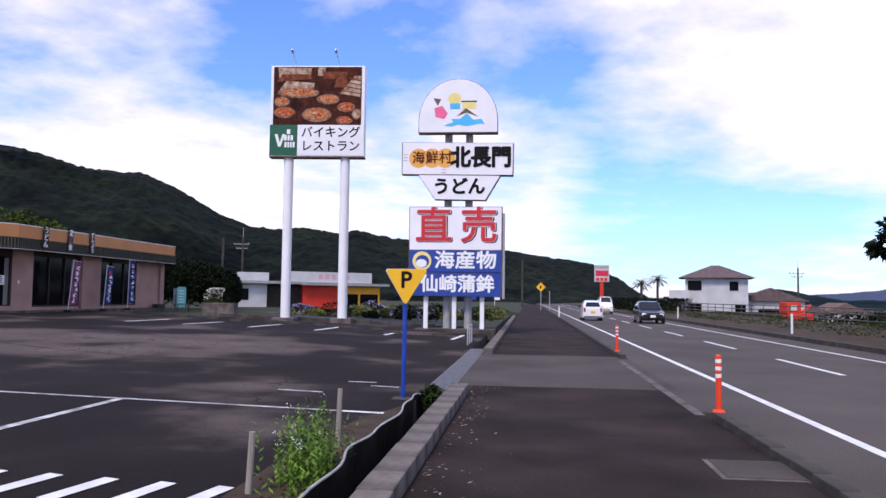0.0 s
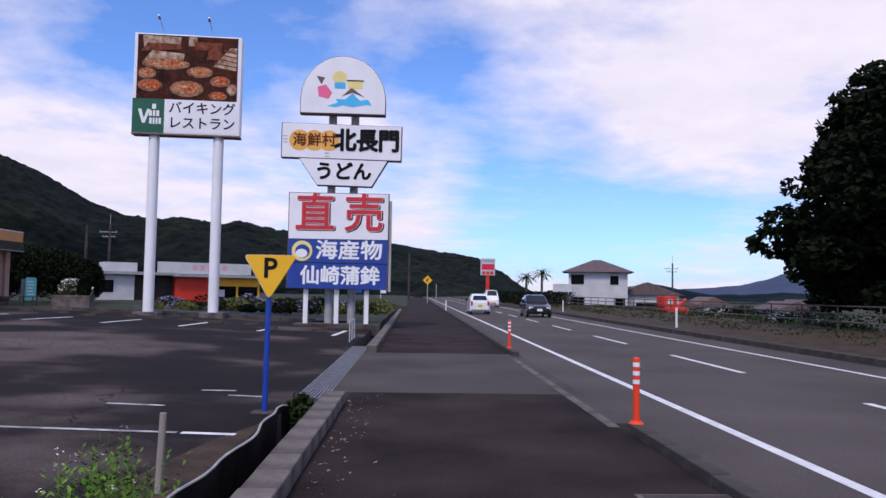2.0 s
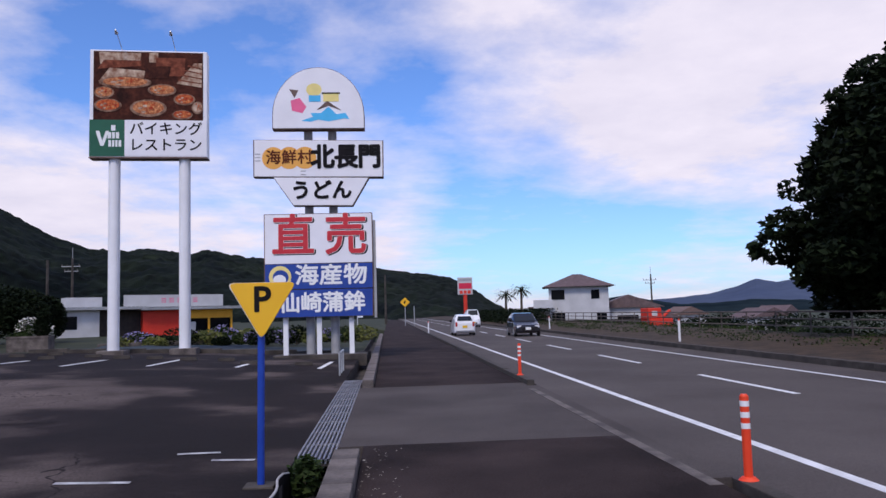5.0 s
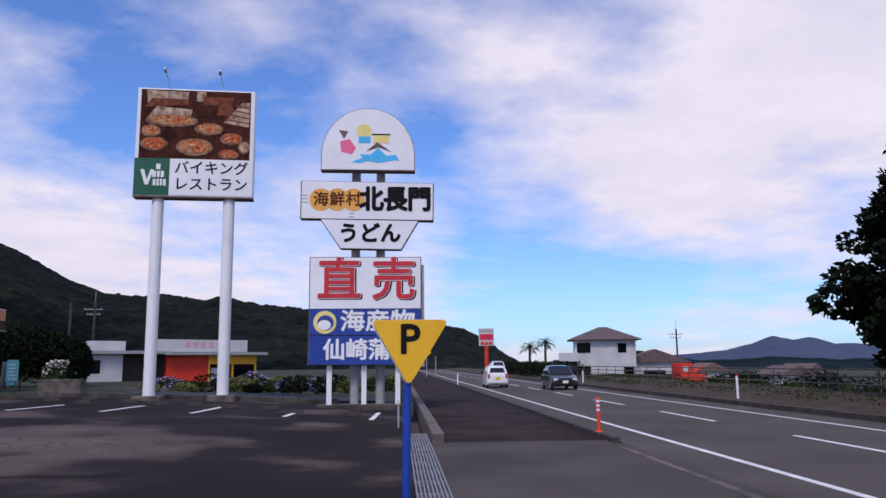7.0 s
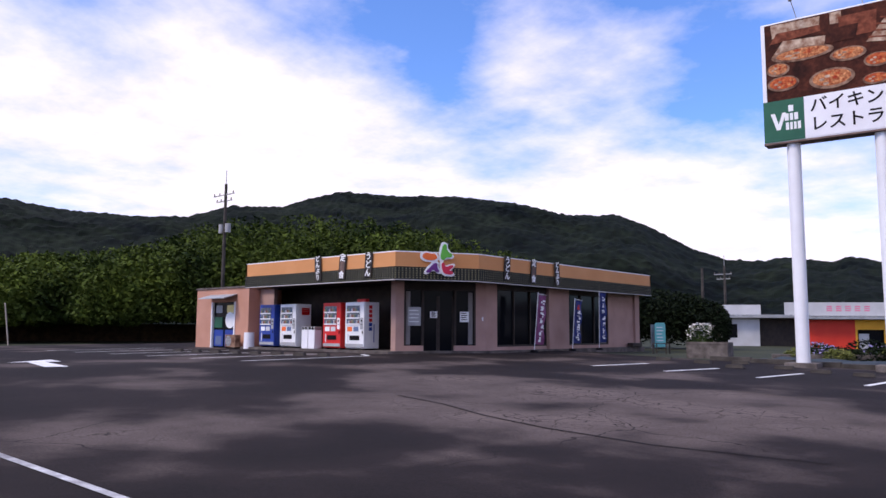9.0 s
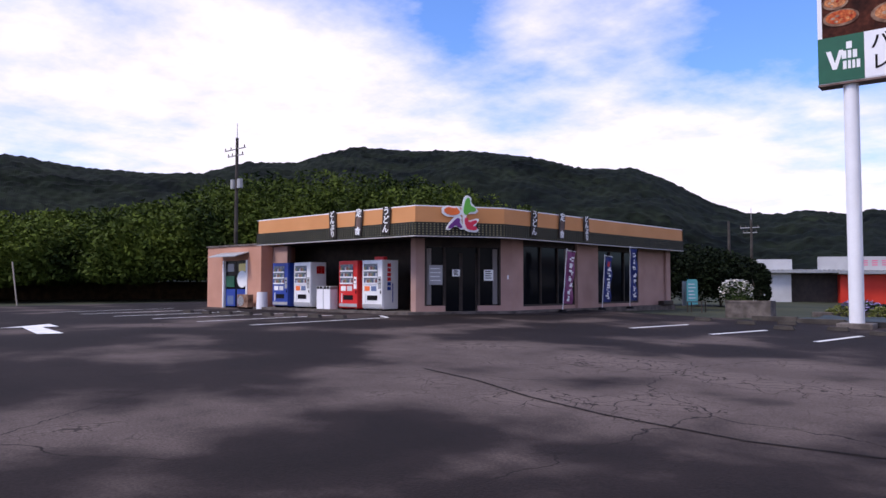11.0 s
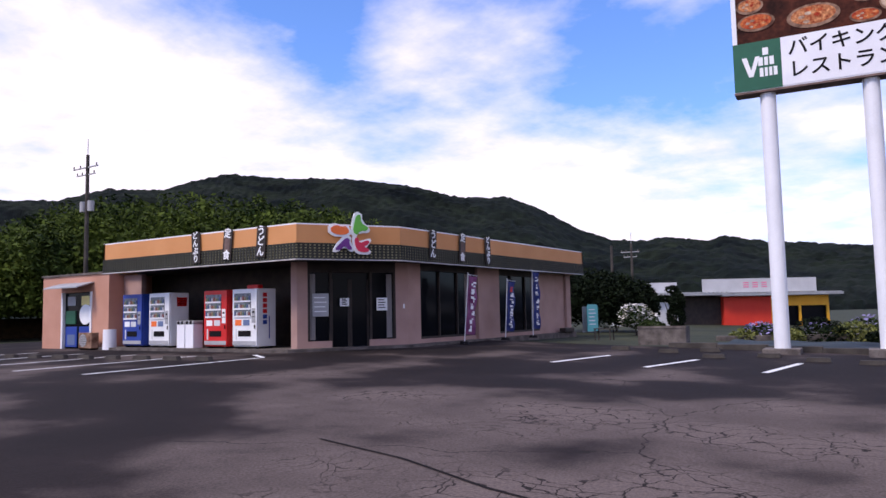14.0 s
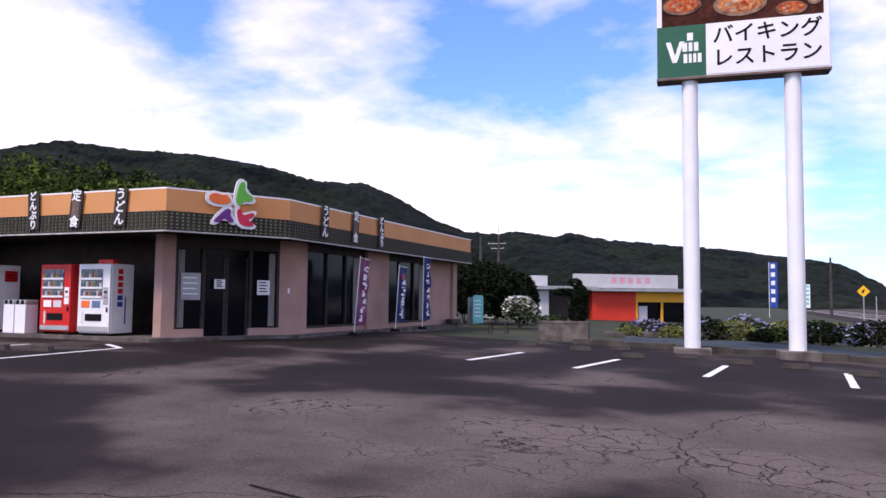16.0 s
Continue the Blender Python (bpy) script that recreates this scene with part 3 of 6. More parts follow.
# ---- roadside: kerbs, posts, parking sign ----
def kerb_run(name, x0, x1, y0, y1, top, label, step_=0.6, mat=M_KERB):
    k = thing(name, at((x0 + x1) / 2, y0, 0), label, "kerb", kind="structure")
    h = (x1 - x0) / 2
    bm = B(-h, h, 0.004, step_ - 0.004, -0.45, top, bevel=0.012)
    first = part("kerb_stone", bm, mat, k)
    for i in range(1, int((y1 - y0) / step_)):
        o = first.copy()
        scene.collection.objects.link(o)
        o.parent = k
        o.location = (random.uniform(-.004, .004), i * step_, random.uniform(-.006, .006))
    return k


kerb_run("kerb_lot_side", -1.45, -1.16, -9.7, 11.4, 0.15, "weathered concrete kerb beside the drain")
kerb_run("kerb_lot_side_beyond", -1.42, -1.16, 20.2, 62, 0.16, "weathered concrete kerb past the driveway")
kerb_run("kerb_road_side", 2.33, 2.5, -9.5, 9.4, 0.09, "dark stained kerb between footway and road", mat=M_CONC_D)
kerb_run("kerb_road_side_beyond", 2.33, 2.5, 19.6, 70, 0.09, "dark stained kerb past the driveway", mat=M_CONC_D)
kerb_run("far_kerb", 10.752, 10.998, -6, 80, 0.17, "dark kerb of the far lane", mat=M_CONC_D)


def delineator(x, y, z):
    t = thing("delineator_post", at(x, y, z), "orange plastic delineator post with white bands on the kerb", "delineator post", "orange delineator posts")
    part("foot", C((0, 0, 0), (0, 0, 0.03), 0.09, 0.06), M_ORG, t)
    part("tube", C((0, 0, 0.03), (0, 0, 0.75), 0.04, n=20), M_ORG, t, smooth=False)
    part("cap", C((0, 0, 0.75), (0, 0, 0.77), 0.04, 0.025, n=20), M_ORG, t)
    for h in (0.46, 0.56, 0.66):
        part("reflective_band", C((0, 0, h), (0, 0, h + 0.05), 0.0415, n=20), M_REFL, t, "white reflective band")
    return t


dp = delineator(2.42, 9.15, 0.09)
copy_thing(dp, at(2.42, 21.0, 0.09))
wp = thing("marker_post", at(2.4, 62, 0.0), "short white marker post beside the road", "marker post", "white marker posts")
part("tube", C((0, 0, 0), (0, 0, 0.9), 0.05), M_WPAINT, wp)
part("reflector", C((0, 0, 0.9), (0, 0, 0.98), 0.05, 0.02), M_ORG, wp)
copy_thing(wp, at(11.6, 34, 0.14))
copy_thing(wp, at(11.6, 60, 0.14))


def parking_sign():
    t = thing("parking_sign", at(-2.1, 10.2, 0), "yellow triangular parking sign on a blue pole", "parking sign")
    part("footing", B(-0.16, 0.14, -0.13, 0.13, -0.1, 0.025, bevel=0.01), M_CONC_D, t, "small concrete footing")
    part("pole", C((0, 0, 0), (0.02, 0, 1.98), 0.036, n=20), M_BLUEP, t)
    pts = []
    cs = [(-0.30, 2.03), (0.38, 2.03), (0.03, 1.46)]
    for i, (x, z) in enumerate(cs):
        a, b = Vector(cs[i - 1]), Vector(cs[(i + 1) % 3])
        v = Vector((x, z))
        p, q = v + (a - v).normalized() * 0.07, v + (b - v).normalized() * 0.07
        for s in span(0, 1, 4):
            c = p.lerp(v, s).lerp(v.lerp(q, s), s)
            pts.append((c.x, c.y))
    plate = part("plate", prism(bmesh.new(), pts, -0.075, -0.04), M_YEL, t)
    part("rim", prism(bmesh.new(), [(0.03 + (x - 0.04) * 1.02, 1.84 + (z - 1.84) * 1.02) for x, z in pts], -0.04, -0.03), M_WPAINT, t, "pale back rim")
    writing("letter", "P", 0.36, M_BLACK, plate, at(0.035, -0.077, 1.85), bold=0.008)
    return t


parking_sign()


# ---- billboard ----
def ring(cx, cz, rx, rz, n=24, sq=0.0):
    return [(cx + rx * math.cos(2 * math.pi * i / n), cz + rz * math.sin(2 * math.pi * i / n)) for i in range(n)]


def rect(x0, x1, z0, z1):
    return [(x0, z0), (x1, z0), (x1, z1), (x0, z1)]


def billboard():
    t = thing("billboard", at(-10.1, 32.95, 0.42, 4.5), "tall two-pole billboard with a buffet food photo", "billboard")
    for x in (-1.36, 1.32):
        part("pole", C((x, 0.05, 0.1), (x, 0.05, 7.75), 0.22, n=24), M_WPAINT, t, smooth=False)
        part("footing", B(x - 0.5, x + 0.5, -0.45, 0.5, -0.3, 0.14, bevel=0.02), M_KERB, t, "concrete footing")
    cab = part("cabinet", B(-2.24, 2.24, -0.25, 0.3, 7.70, 12.04, bevel=0.03), M_WPANEL, t)
    f = -0.254
    part("photo", prism(bmesh.new(), rect(-2.1, 2.08, 9.2, 11.98), f - 0.006, f + 0.01), M_BROWN, cab, "printed photo of a buffet")
    lay = f - 0.010

    def flat(pts, mat, k=0):
        part("photo_shape", prism(bmesh.new(), pts, lay - 0.004 * k, lay + 0.004 - 0.004 * k + 0.001), mat, cab)

    flat([(-1.85, 11.45), (-0.35, 11.5), (-0.3, 11.92), (-1.9, 11.95)], M_CLOTH)
    flat([(-1.95, 11.25), (-0.3, 11.4), (-0.3, 11.62), (-1.7, 11.62)], M_BROWN2, 1)
    flat([(0.0, 11.55), (0.35, 11.55), (0.35, 11.95), (0.0, 11.95)], M_CLOTH)
    flat([(0.3, 11.0), (1.35, 11.0), (1.4, 11.75), (0.25, 11.75)], M_BROWN2, 1)
    flat([(1.05, 10.7), (2.02, 10.55), (2.05, 11.55), (1.75, 11.55)], M_CLOTH, 2)
    for k in range(4):
        flat([(1.12 + 0.12 * k, 10.82 + 0.2 * k), (2.03, 10.68 + 0.2 * k), (2.03, 10.73 + 0.2 * k), (1.14 + 0.12 * k, 10.87 + 0.2 * k)], M_BROWN2, 3)
    flat([(-0.2, 10.9), (0.75, 10.9), (0.85, 11.4), (-0.1, 11.4)], M_BROWN, 2)
    flat([(-1.9, 10.75), (-0.2, 10.85), (-0.15, 11.2), (-1.5, 11.3)], M_CLOTH, 3)
    for cx, cz, rx, rz, fm in ((-0.9, 10.72, 1.0, 0.24, M_FOOD), (0.5, 10.42, 0.55, 0.24, M_FOOD), (1.36, 10.05, 0.42, 0.24, M_FOOD2), (-1.55, 9.78, 0.52, 0.27, M_FOOD2), (-0.02, 9.68, 0.70, 0.35, M_FOOD), (1.28, 9.42, 0.40, 0.19, M_FOOD2), (-1.7, 10.3, 0.38, 0.24, M_FOOD), (1.86, 9.72, 0.22, 0.26, M_CLOTH)):
        flat(ring(cx, cz, rx, rz), M_BOWL, 4)
        flat(ring(cx, cz + 0.02, rx * 0.84, rz * 0.78), fm, 5)
        for k in range(9):
            a, r = k * 2.4, 0.62 * math.sqrt((k + 0.5) / 9)
            flat(ring(cx + rx * r * math.cos(a), cz + 0.02 + rz * r * math.sin(a), rx * 0.13, rz * 0.15, 8), (M_FOOD2, M_CLOTH, M_FOOD)[k % 3], 6)
    green = part("green_panel", prism(bmesh.new(), rect(-2.235, -0.92, 7.74, 9.2), f - 0.008, f + 0.01), M_GREENP, cab, "dark green panel with a white emblem")
    g = f - 0.016
    for pts in ([(-2.0, 8.95 - 0.2), (-1.86, 8.75), (-1.75, 8.35), (-1.62, 8.75), (-1.5, 8.75), (-1.7, 8.15), (-1.82, 8.15)],
                rect(-1.55, -1.42, 8.45, 8.7), rect(-1.38, -1.28, 8.45, 8.7), rect(-1.24, -1.12, 8.45, 8.7), rect(-1.52, -1.42, 8.12, 8.38), rect(-1.38, -1.3, 8.12, 8.38), rect(-1.26, -1.18, 8.12, 8.38), rect(-1.14, -1.04, 8.12, 8.38), rect(-1.42, -1.26, 8.76, 8.98)):
        part("emblem_piece", prism(bmesh.new(), pts, g, g + 0.01), M_WHITE, green, "white emblem piece")
    wpan = part("white_panel", prism(bmesh.new(), rect(-0.918, 2.2, 7.76, 9.2), f - 0.008, f + 0.01), M_WPANEL, cab)
    for word_, zc in (("バイキング", 8.82), ("レストラン", 8.17)):
        for k, ch in enumerate(word_):
            writing("character", ch, 0.56, M_BLACK, wpan, at(-0.47 + 0.56 * k, f - 0.014, zc), bold=0.008)
    part("bottom_frame", B(-2.25, 2.25, -0.27, 0.31, 7.66, 7.72), M_FRAME_D, t, "dark lower edge")
    for x in (-1.1, 0.95):
        lamp = part("floodlight", C((x, -1.0, 12.58), (x, -0.82, 12.5), 0.03, 0.07, n=12), M_STEEL, t, "small floodlight on a bracket")
        part("bracket", C((x + 0.05, 0.0, 12.0), (x, -0.95, 12.6), 0.014, n=8), M_STEEL, lamp)
    return t


billboard()


# ---- stacked shop sign ----
def sign_tower():
    x0, y0 = -3.35, 31.6
    z0 = gz(-3.35, 31.6)
    t = thing("sign_tower", at(x0, y0, z0), "stacked white, red and navy roadside sign for seafood", "roadside sign")
    H = -z0

    def panel(name, pts, label, mat=M_WPANEL, y=(-0.2, 0.25)):
        pp = [(a - x0, b + H) for a, b in pts]
        cx, cz = sum(p[0] for p in pp) / len(pp), sum(p[1] for p in pp) / len(pp)
        ob = part(name, prism(bmesh.new(), pp, *y), mat, t, label)
        part("frame", prism(bmesh.new(), [(cx + (a - cx) * 1.018, cz + (b - cz) * 1.03) for a, b in pp], y[0] + 0.03, y[1] - 0.03), M_FRAME_D, ob, "rusty dark frame")
        return ob

    arc = [(-5.03, 8.92), (-1.55, 8.90)] + [(-3.29 + 1.74 * math.cos(a), 9.45 + 1.85 * math.sin(a)) for a in span(0.0, math.pi, 20)]
    dome = panel("arched_panel", arc, "white arched panel with a coloured boat picture")
    f = -0.2

    def deco(parent, pts, mat, k=0, name="painted_shape"):
        return part(name, prism(bmesh.new(), [(a - x0, b + H) for a, b in pts], f - 0.008 - 0.004 * k, f + 0.004), mat, parent)

    wave = [(-3.95, 9.2), (-3.6, 9.16), (-3.3, 9.24), (-2.9, 9.17), (-2.3, 9.28), (-2.1, 9.25), (-2.25, 9.5), (-2.6, 9.45), (-2.9, 9.75), (-3.2, 9.5), (-3.6, 9.5), (-3.5, 9.36)]
    deco(dome, wave, M_LOGO["cyan"])
    deco(dome, [(-3.35, 9.62), (-2.95, 9.98), (-2.4, 9.6), (-2.9, 9.78)], M_FRAME_D, 1)
    deco(dome, rect(-3.1, -2.5, 9.95, 10.25), M_LOGO["sand"], 1)
    deco(dome, rect(-3.15, -2.45, 10.25, 10.31), M_BLACK, 1)
    deco(dome, [(-4.3, 9.6), (-3.9, 9.5), (-3.75, 9.75), (-4.0, 10.1), (-4.35, 10.0)], M_LOGO["pink"])
    deco(dome, [(-4.4, 10.45), (-4.05, 10.4), (-4.2, 10.1)], M_FRAME_D)
    deco(dome, ring(-3.45, 10.42, 0.3, 0.26, 14), M_LOGO["sand"])
    deco(dome, rect(-3.65, -3.2, 9.95, 10.2), M_LOGO["cyan"], 1)
    mid = panel("name_panel", [(-5.75, 7.05), (-0.87, 6.98), (-0.85, 8.38), (-5.75, 8.46)], "white name panel with orange discs")
    for k in range(3):
        deco(mid, ring(-5.03 + 0.6 * k, 7.75, 0.43, 0.43), M_ORCH, 0.2 * k)
    for k, ch in enumerate("海鮮村"):
        writing("character", ch, 0.58, M_NAME, mid, at(-5.03 + 0.6 * k - x0, f - 0.016, 7.74 + H), bold=0.012)
    for k, ch in enumerate("北長門"):
        writing("character", ch, 0.98, M_BLACK, mid, at(-3.16 + 0.9 * k - x0, f - 0.016, 7.72 + H), bold=0.04, squeeze=0.94)
    for cx, cz, n_ in ((-5.62, 7.9, 3), (-1.02, 7.9, 4), (-3.9, 7.22, 2)):
        for k in range(n_):
            deco(mid, rect(cx - 0.1, cx + 0.1, cz - 0.13 * k, cz - 0.13 * k + 0.025), M_GREY, 1, "painted_wave")
    trap = panel("tapered_panel", [(-4.28, 5.92), (-2.05, 5.88), (-1.42, 6.94), (-5.02, 7.0)], "white tapered panel")
    writing("lettering", "うどん", 0.78, M_BLACK, trap, at(-3.22 - x0, f - 0.012, 6.44 + H), bold=0.03)
    bigp = panel("price_panel", [(-5.38, 3.68), (-1.33, 3.68), (-1.33, 5.56), (-5.38, 5.56)], "white panel with big red characters")
    for ch, cx in (("直", -4.32), ("売", -2.32)):
        writing("lettering", ch, 1.66, M_BLACK, bigp, at(cx + 0.05 - x0, f - 0.006, 4.63 + H), bold=0.055)
        writing("lettering", ch, 1.66, M_WHITE, bigp, at(cx - x0, f - 0.012, 4.66 + H), bold=0.05)
        writing("lettering", ch, 1.66, M_REDL, bigp, at(cx - x0, f - 0.018, 4.66 + H), bold=0.032)
    n1 = panel("upper_navy_panel", [(-5.38, 2.72), (-1.34, 2.70), (-1.33, 3.64), (-5.38, 3.66)], "navy panel with white characters", M_NAVY)
    writing("lettering", "海産物", 0.82, M_WHITE, n1, at(-2.9 - x0, f - 0.012, 3.18 + H), bold=0.022, squeeze=1.12)
    deco(n1, ring(-4.82, 3.18, 0.42, 0.42), M_LOGO["sand"], 1)
    deco(n1, ring(-4.80, 3.16, 0.30, 0.28), M_NAVY, 2)
    deco(n1, ring(-4.84, 3.08, 0.24, 0.18), M_WHITE, 3)
    n2 = panel("lower_navy_panel", [(-5.40, 1.66), (-1.36, 1.64), (-1.34, 2.66), (-5.38, 2.68)], "navy panel with white characters", M_NAVY)
    writing("lettering", "仙崎蒲鉾", 0.80, M_WHITE, n2, at(-3.25 - x0, f - 0.012, 2.14 + H), bold=0.022, squeeze=1.02)
    for x in (-4.66, -3.4, -2.17):
        part("support_post", B(x - x0 - 0.09, x - x0 + 0.09, 0.0, 0.18, 0, 1.7 + H), M_WPAINT, t)
    for x in (-3.76, -2.82):
        part("main_post", C((x - x0, 0.5, 0), (x - x0, 0.5, 9.2 + H), 0.17, n=18), M_GREY, t)
    part("plinth", B(-1.75, 1.75, -0.35, 0.9, -0.3, 0.16, bevel=0.02), M_CONC_D, t, "dark concrete plinth")
    part("side_cover", B(2.06, 2.16, -0.1, 0.3, 1.55 + H, 5.3 + H), M_GREY, t, "grey return on the panel edge")
    return t


sign_tower()
hr = thing("channel_handrail", at(-2.15, 23.6, 0.02), "small grey pipe handrail beside the drain", "handrail")
for y in (0, 0.9, 1.8):
    part("post", C((0, y, 0), (0, y, 0.62), 0.025, n=10), M_STEEL, hr)
part("rail", C((0, -0.03, 0.62), (0, 1.83, 0.62), 0.025, n=10), M_STEEL, hr)


# ---- restaurant ----
ZB = 0.74


def wall_along(name, p, q, z0, z1, th, mat, parent, label=""):
    """A wall from p to q (x, y), its outer face on that line, thickness going to the left of the way."""
    p, q = Vector(p), Vector(q)
    d = (q - p).normalized()
    n = Vector((-d.y, d.x)) * th
    bm = bmesh.new()
    pts = [p, q, q + n, p + n]
    lo = [bm.verts.new((v.x, v.y, z0)) for v in pts]
    hi = [bm.verts.new((v.x, v.y, z1)) for v in pts]
    bm.faces.new(lo), bm.faces.new(hi)
    for i in range(4):
        bm.faces.new((lo[i], lo[(i + 1) % 4], hi[(i + 1) % 4], hi[i]))
    bmesh.ops.recalc_face_normals(bm, faces=bm.faces[:])
    return part(name, bm, mat, parent, label)


def restaurant():
    t = thing("restaurant", at(0, 0, 0), "single-storey pinkish restaurant with a peach fascia", "restaurant building")
    Z = ZB
    E1, E2 = (-23.75, 25.75), (-21.9, 28.9)

    def lerp(a, b, s):
        return (a[0] + (b[0] - a[0]) * s, a[1] + (b[1] - a[1]) * s)

    # plinth and floor
    bm = bmesh.new()
    out = [(-33.0, 25.2), (-23.6, 25.2), (-21.6, 28.7), (-21.6, 41.6), (-33.0, 41.6)]
    for z0, z1 in ((Z - 0.5, Z + 0.06),):
        lo = [bm.verts.new((*p, z0)) for p in out]
        hi = [bm.verts.new((*p, z1)) for p in out]
        bm.faces.new(lo), bm.faces.new(hi)
        for i in range(5):
            bm.faces.new((lo[i], lo[(i + 1) % 5], hi[(i + 1) % 5], hi[i]))
    bmesh.ops.recalc_face_normals(bm, faces=bm.faces[:])
    part("plinth", bm, M_KERB, t, "concrete base step")
    top = 3.42
    # road-side front
    for y0, y1, off in ((28.9, 29.6, 0.0), (33.15, 34.75, 0.12), (38.5, 41.05, 0.0), (41.05, 41.5, 0.12)):
        part("pier", B(-22.1, -21.9 + off, y0, y1, Z, top), M_PINK, t)
    for y0, y1 in ((29.6, 33.15), (34.75, 38.5)):
        part("sill_wall", B(-22.1, -21.9, y0, y1, Z, Z + 0.2), M_PINK, t)
        part("head_wall", B(-22.1, -21.9, y0, y1, top - 0.22, top), M_DARKW, t, "dark lintel")
        win = part("window", B(-22.03, -22.0, y0, y1, Z + 0.2, top - 0.22), M_GLASSD, t, "dark plate glass window")
        for k in range(4):
            y = y0 + (y1 - y0 - 0.06) * k / 3
            part("mullion", B(-22.05, -21.93, y, y + 0.06, Z + 0.2, top - 0.22), M_DARKW, win)
        part("frame_rail", B(-22.05, -21.93, y0, y1, Z + 0.2, Z + 0.27), M_DARKW, win)
        for y in (y1 - 0.62,):
            part("curtain", B(-22.0 + 0.004, -21.985, y, y + 0.5, Z + 0.28, top - 0.24), M_CURT, win, "pale curtain drawn aside")
    # chamfered entrance
    for s0, s1, m_, z1 in ((0.0, 0.09, M_PINK, top), (0.88, 1.0, M_PINK, top)):
        wall_along("pier", lerp(E1, E2, s0), lerp(E1, E2, s1), Z, z1, 0.3, m_, t)
    for s0, s1 in ((0.09, 0.30), (0.64, 0.88)):
        wall_along("sill_wall", lerp(E1, E2, s0), lerp(E1, E2, s1), Z, Z + 0.26, 0.25, M_PINK, t)
        g = wall_along("window", lerp((-23.83, 25.8), (-21.98, 28.95), s0), lerp((-23.83, 25.8), (-21.98, 28.95), s1), Z + 0.26, 3.1, 0.02, M_GLASSD, t, "dark entrance side window")
        for s in (s0, s1 - 0.02):
            wall_along("mullion", lerp(E1, E2, s), lerp(E1, E2, s + 0.02), Z + 0.26, 3.1, 0.12, M_DARKW, g)
    a, b = lerp((-23.87, 25.82), (-22.02, 28.97), 0.30), lerp((-23.87, 25.82), (-22.02, 28.97), 0.64)
    for s0, s1 in ((0.0, 0.495), (0.505, 1.0)):
        d = wall_along("entrance_door", lerp(a, b, s0), lerp(a, b, s1), Z + 0.06, Z + 2.15, 0.04, M_GLASSD, t, "dark glass sliding door")
        wall_along("stile", lerp(a, b, s0), lerp(a, b, s0 + 0.05), Z + 0.06, Z + 2.15, -0.03, M_DARKW, d)
        wall_along("stile", lerp(a, b, s1 - 0.05), lerp(a, b, s1), Z + 0.06, Z + 2.15, -0.03, M_DARKW, d)
    wall_along("transom", a, b, Z + 2.15, 3.1, 0.05, M_GLASSD, t, "dark glass above the door")
    wall_along("lintel", lerp(E1, E2, 0.09), lerp(E1, E2, 0.88), 3.1, top, 0.2, M_DARKW, t, "dark timber lintel")
    for s0, s1, z0, z1, mat, lb in ((0.13, 0.27, 1.75, 2.45, M_GREY, "grey menu board in the window"), (0.37, 0.45, 2.05, 2.3, M_WHITE, "white notice on the door"), (0.70, 0.80, 1.9, 2.3, M_WHITE, "white notice in the window"), (0.95, 0.965, 1.95, 2.1, M_WHITE, "small white switch plate")):
        nb = wall_along("notice", lerp(E1, E2, s0), lerp(E1, E2, s1), z0, z1, -0.012, mat, t, lb)
        for k in range(4 if s1 - s0 > 0.05 else 0):
            z = z0 + (z1 - z0) * (0.2 + 0.2 * k)
            wall_along("print_bar", lerp(E1, E2, s0 + 0.015), lerp(E1, E2, s1 - 0.02 - 0.01 * (k % 2)), z, z + 0.03, -0.016, M_BLACK if mat is M_WHITE else M_WHITE, nb)
    for s in (0.11, 0.80):
        wall_along("curtain", lerp((-23.81, 25.79), (-21.96, 28.94), s), lerp((-23.81, 25.79), (-21.96, 28.94), s + 0.05), Z + 0.3, 3.05, 0.01, M_CURT, t, "pale curtain")
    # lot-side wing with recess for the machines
    # dark brown here paints in the shade of the recess
    part("back_wall", B(-33.0, -23.9, 27.4, 27.6, Z, top), M_DARKW, t, "wall behind the machines, recess shade in its dark colour")
    part("pier", B(-24.0, -23.75, 25.75, 27.4, Z, top), M_PINK, t)
    part("wing_wall", B(-33.0, -31.95, 26.2, 26.4, Z, top), M_PINK, t)
    part("rear_wall", B(-33.0, -22.1, 41.3, 41.5, Z, top), M_PINK, t)
    part("side_wall", B(-33.0, -32.8, 27.6, 41.3, Z, top), M_PINK, t)
    # roof slab, fascia
    F = [(-32.0, 24.7), (-22.75, 24.7), (-21.16, 27.5), (-21.16, 41.6)]
    bm = bmesh.new()
    ro = [(-32.0, 24.9), (-22.87, 24.9), (-21.36, 27.55), (-21.36, 41.55), (-33.2, 41.55), (-33.2, 26.0), (-32.0, 26.0)]
    for z0, z1 in ((3.44, 3.6),):
        lo = [bm.verts.new((*p, z0)) for p in ro]
        hi = [bm.verts.new((*p, z1)) for p in ro]
        bm.faces.new(lo), bm.faces.new(hi)
        for i in range(7):
            bm.faces.new((lo[i], lo[(i + 1) % 7], hi[(i + 1) % 7], hi[i]))
    bmesh.ops.recalc_face_normals(bm, faces=bm.faces[:])
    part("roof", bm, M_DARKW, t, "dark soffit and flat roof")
    part("upper_roof", B(-32, -21.5, 28, 41.4, 3.62, 3.8), M_ROOF, t)
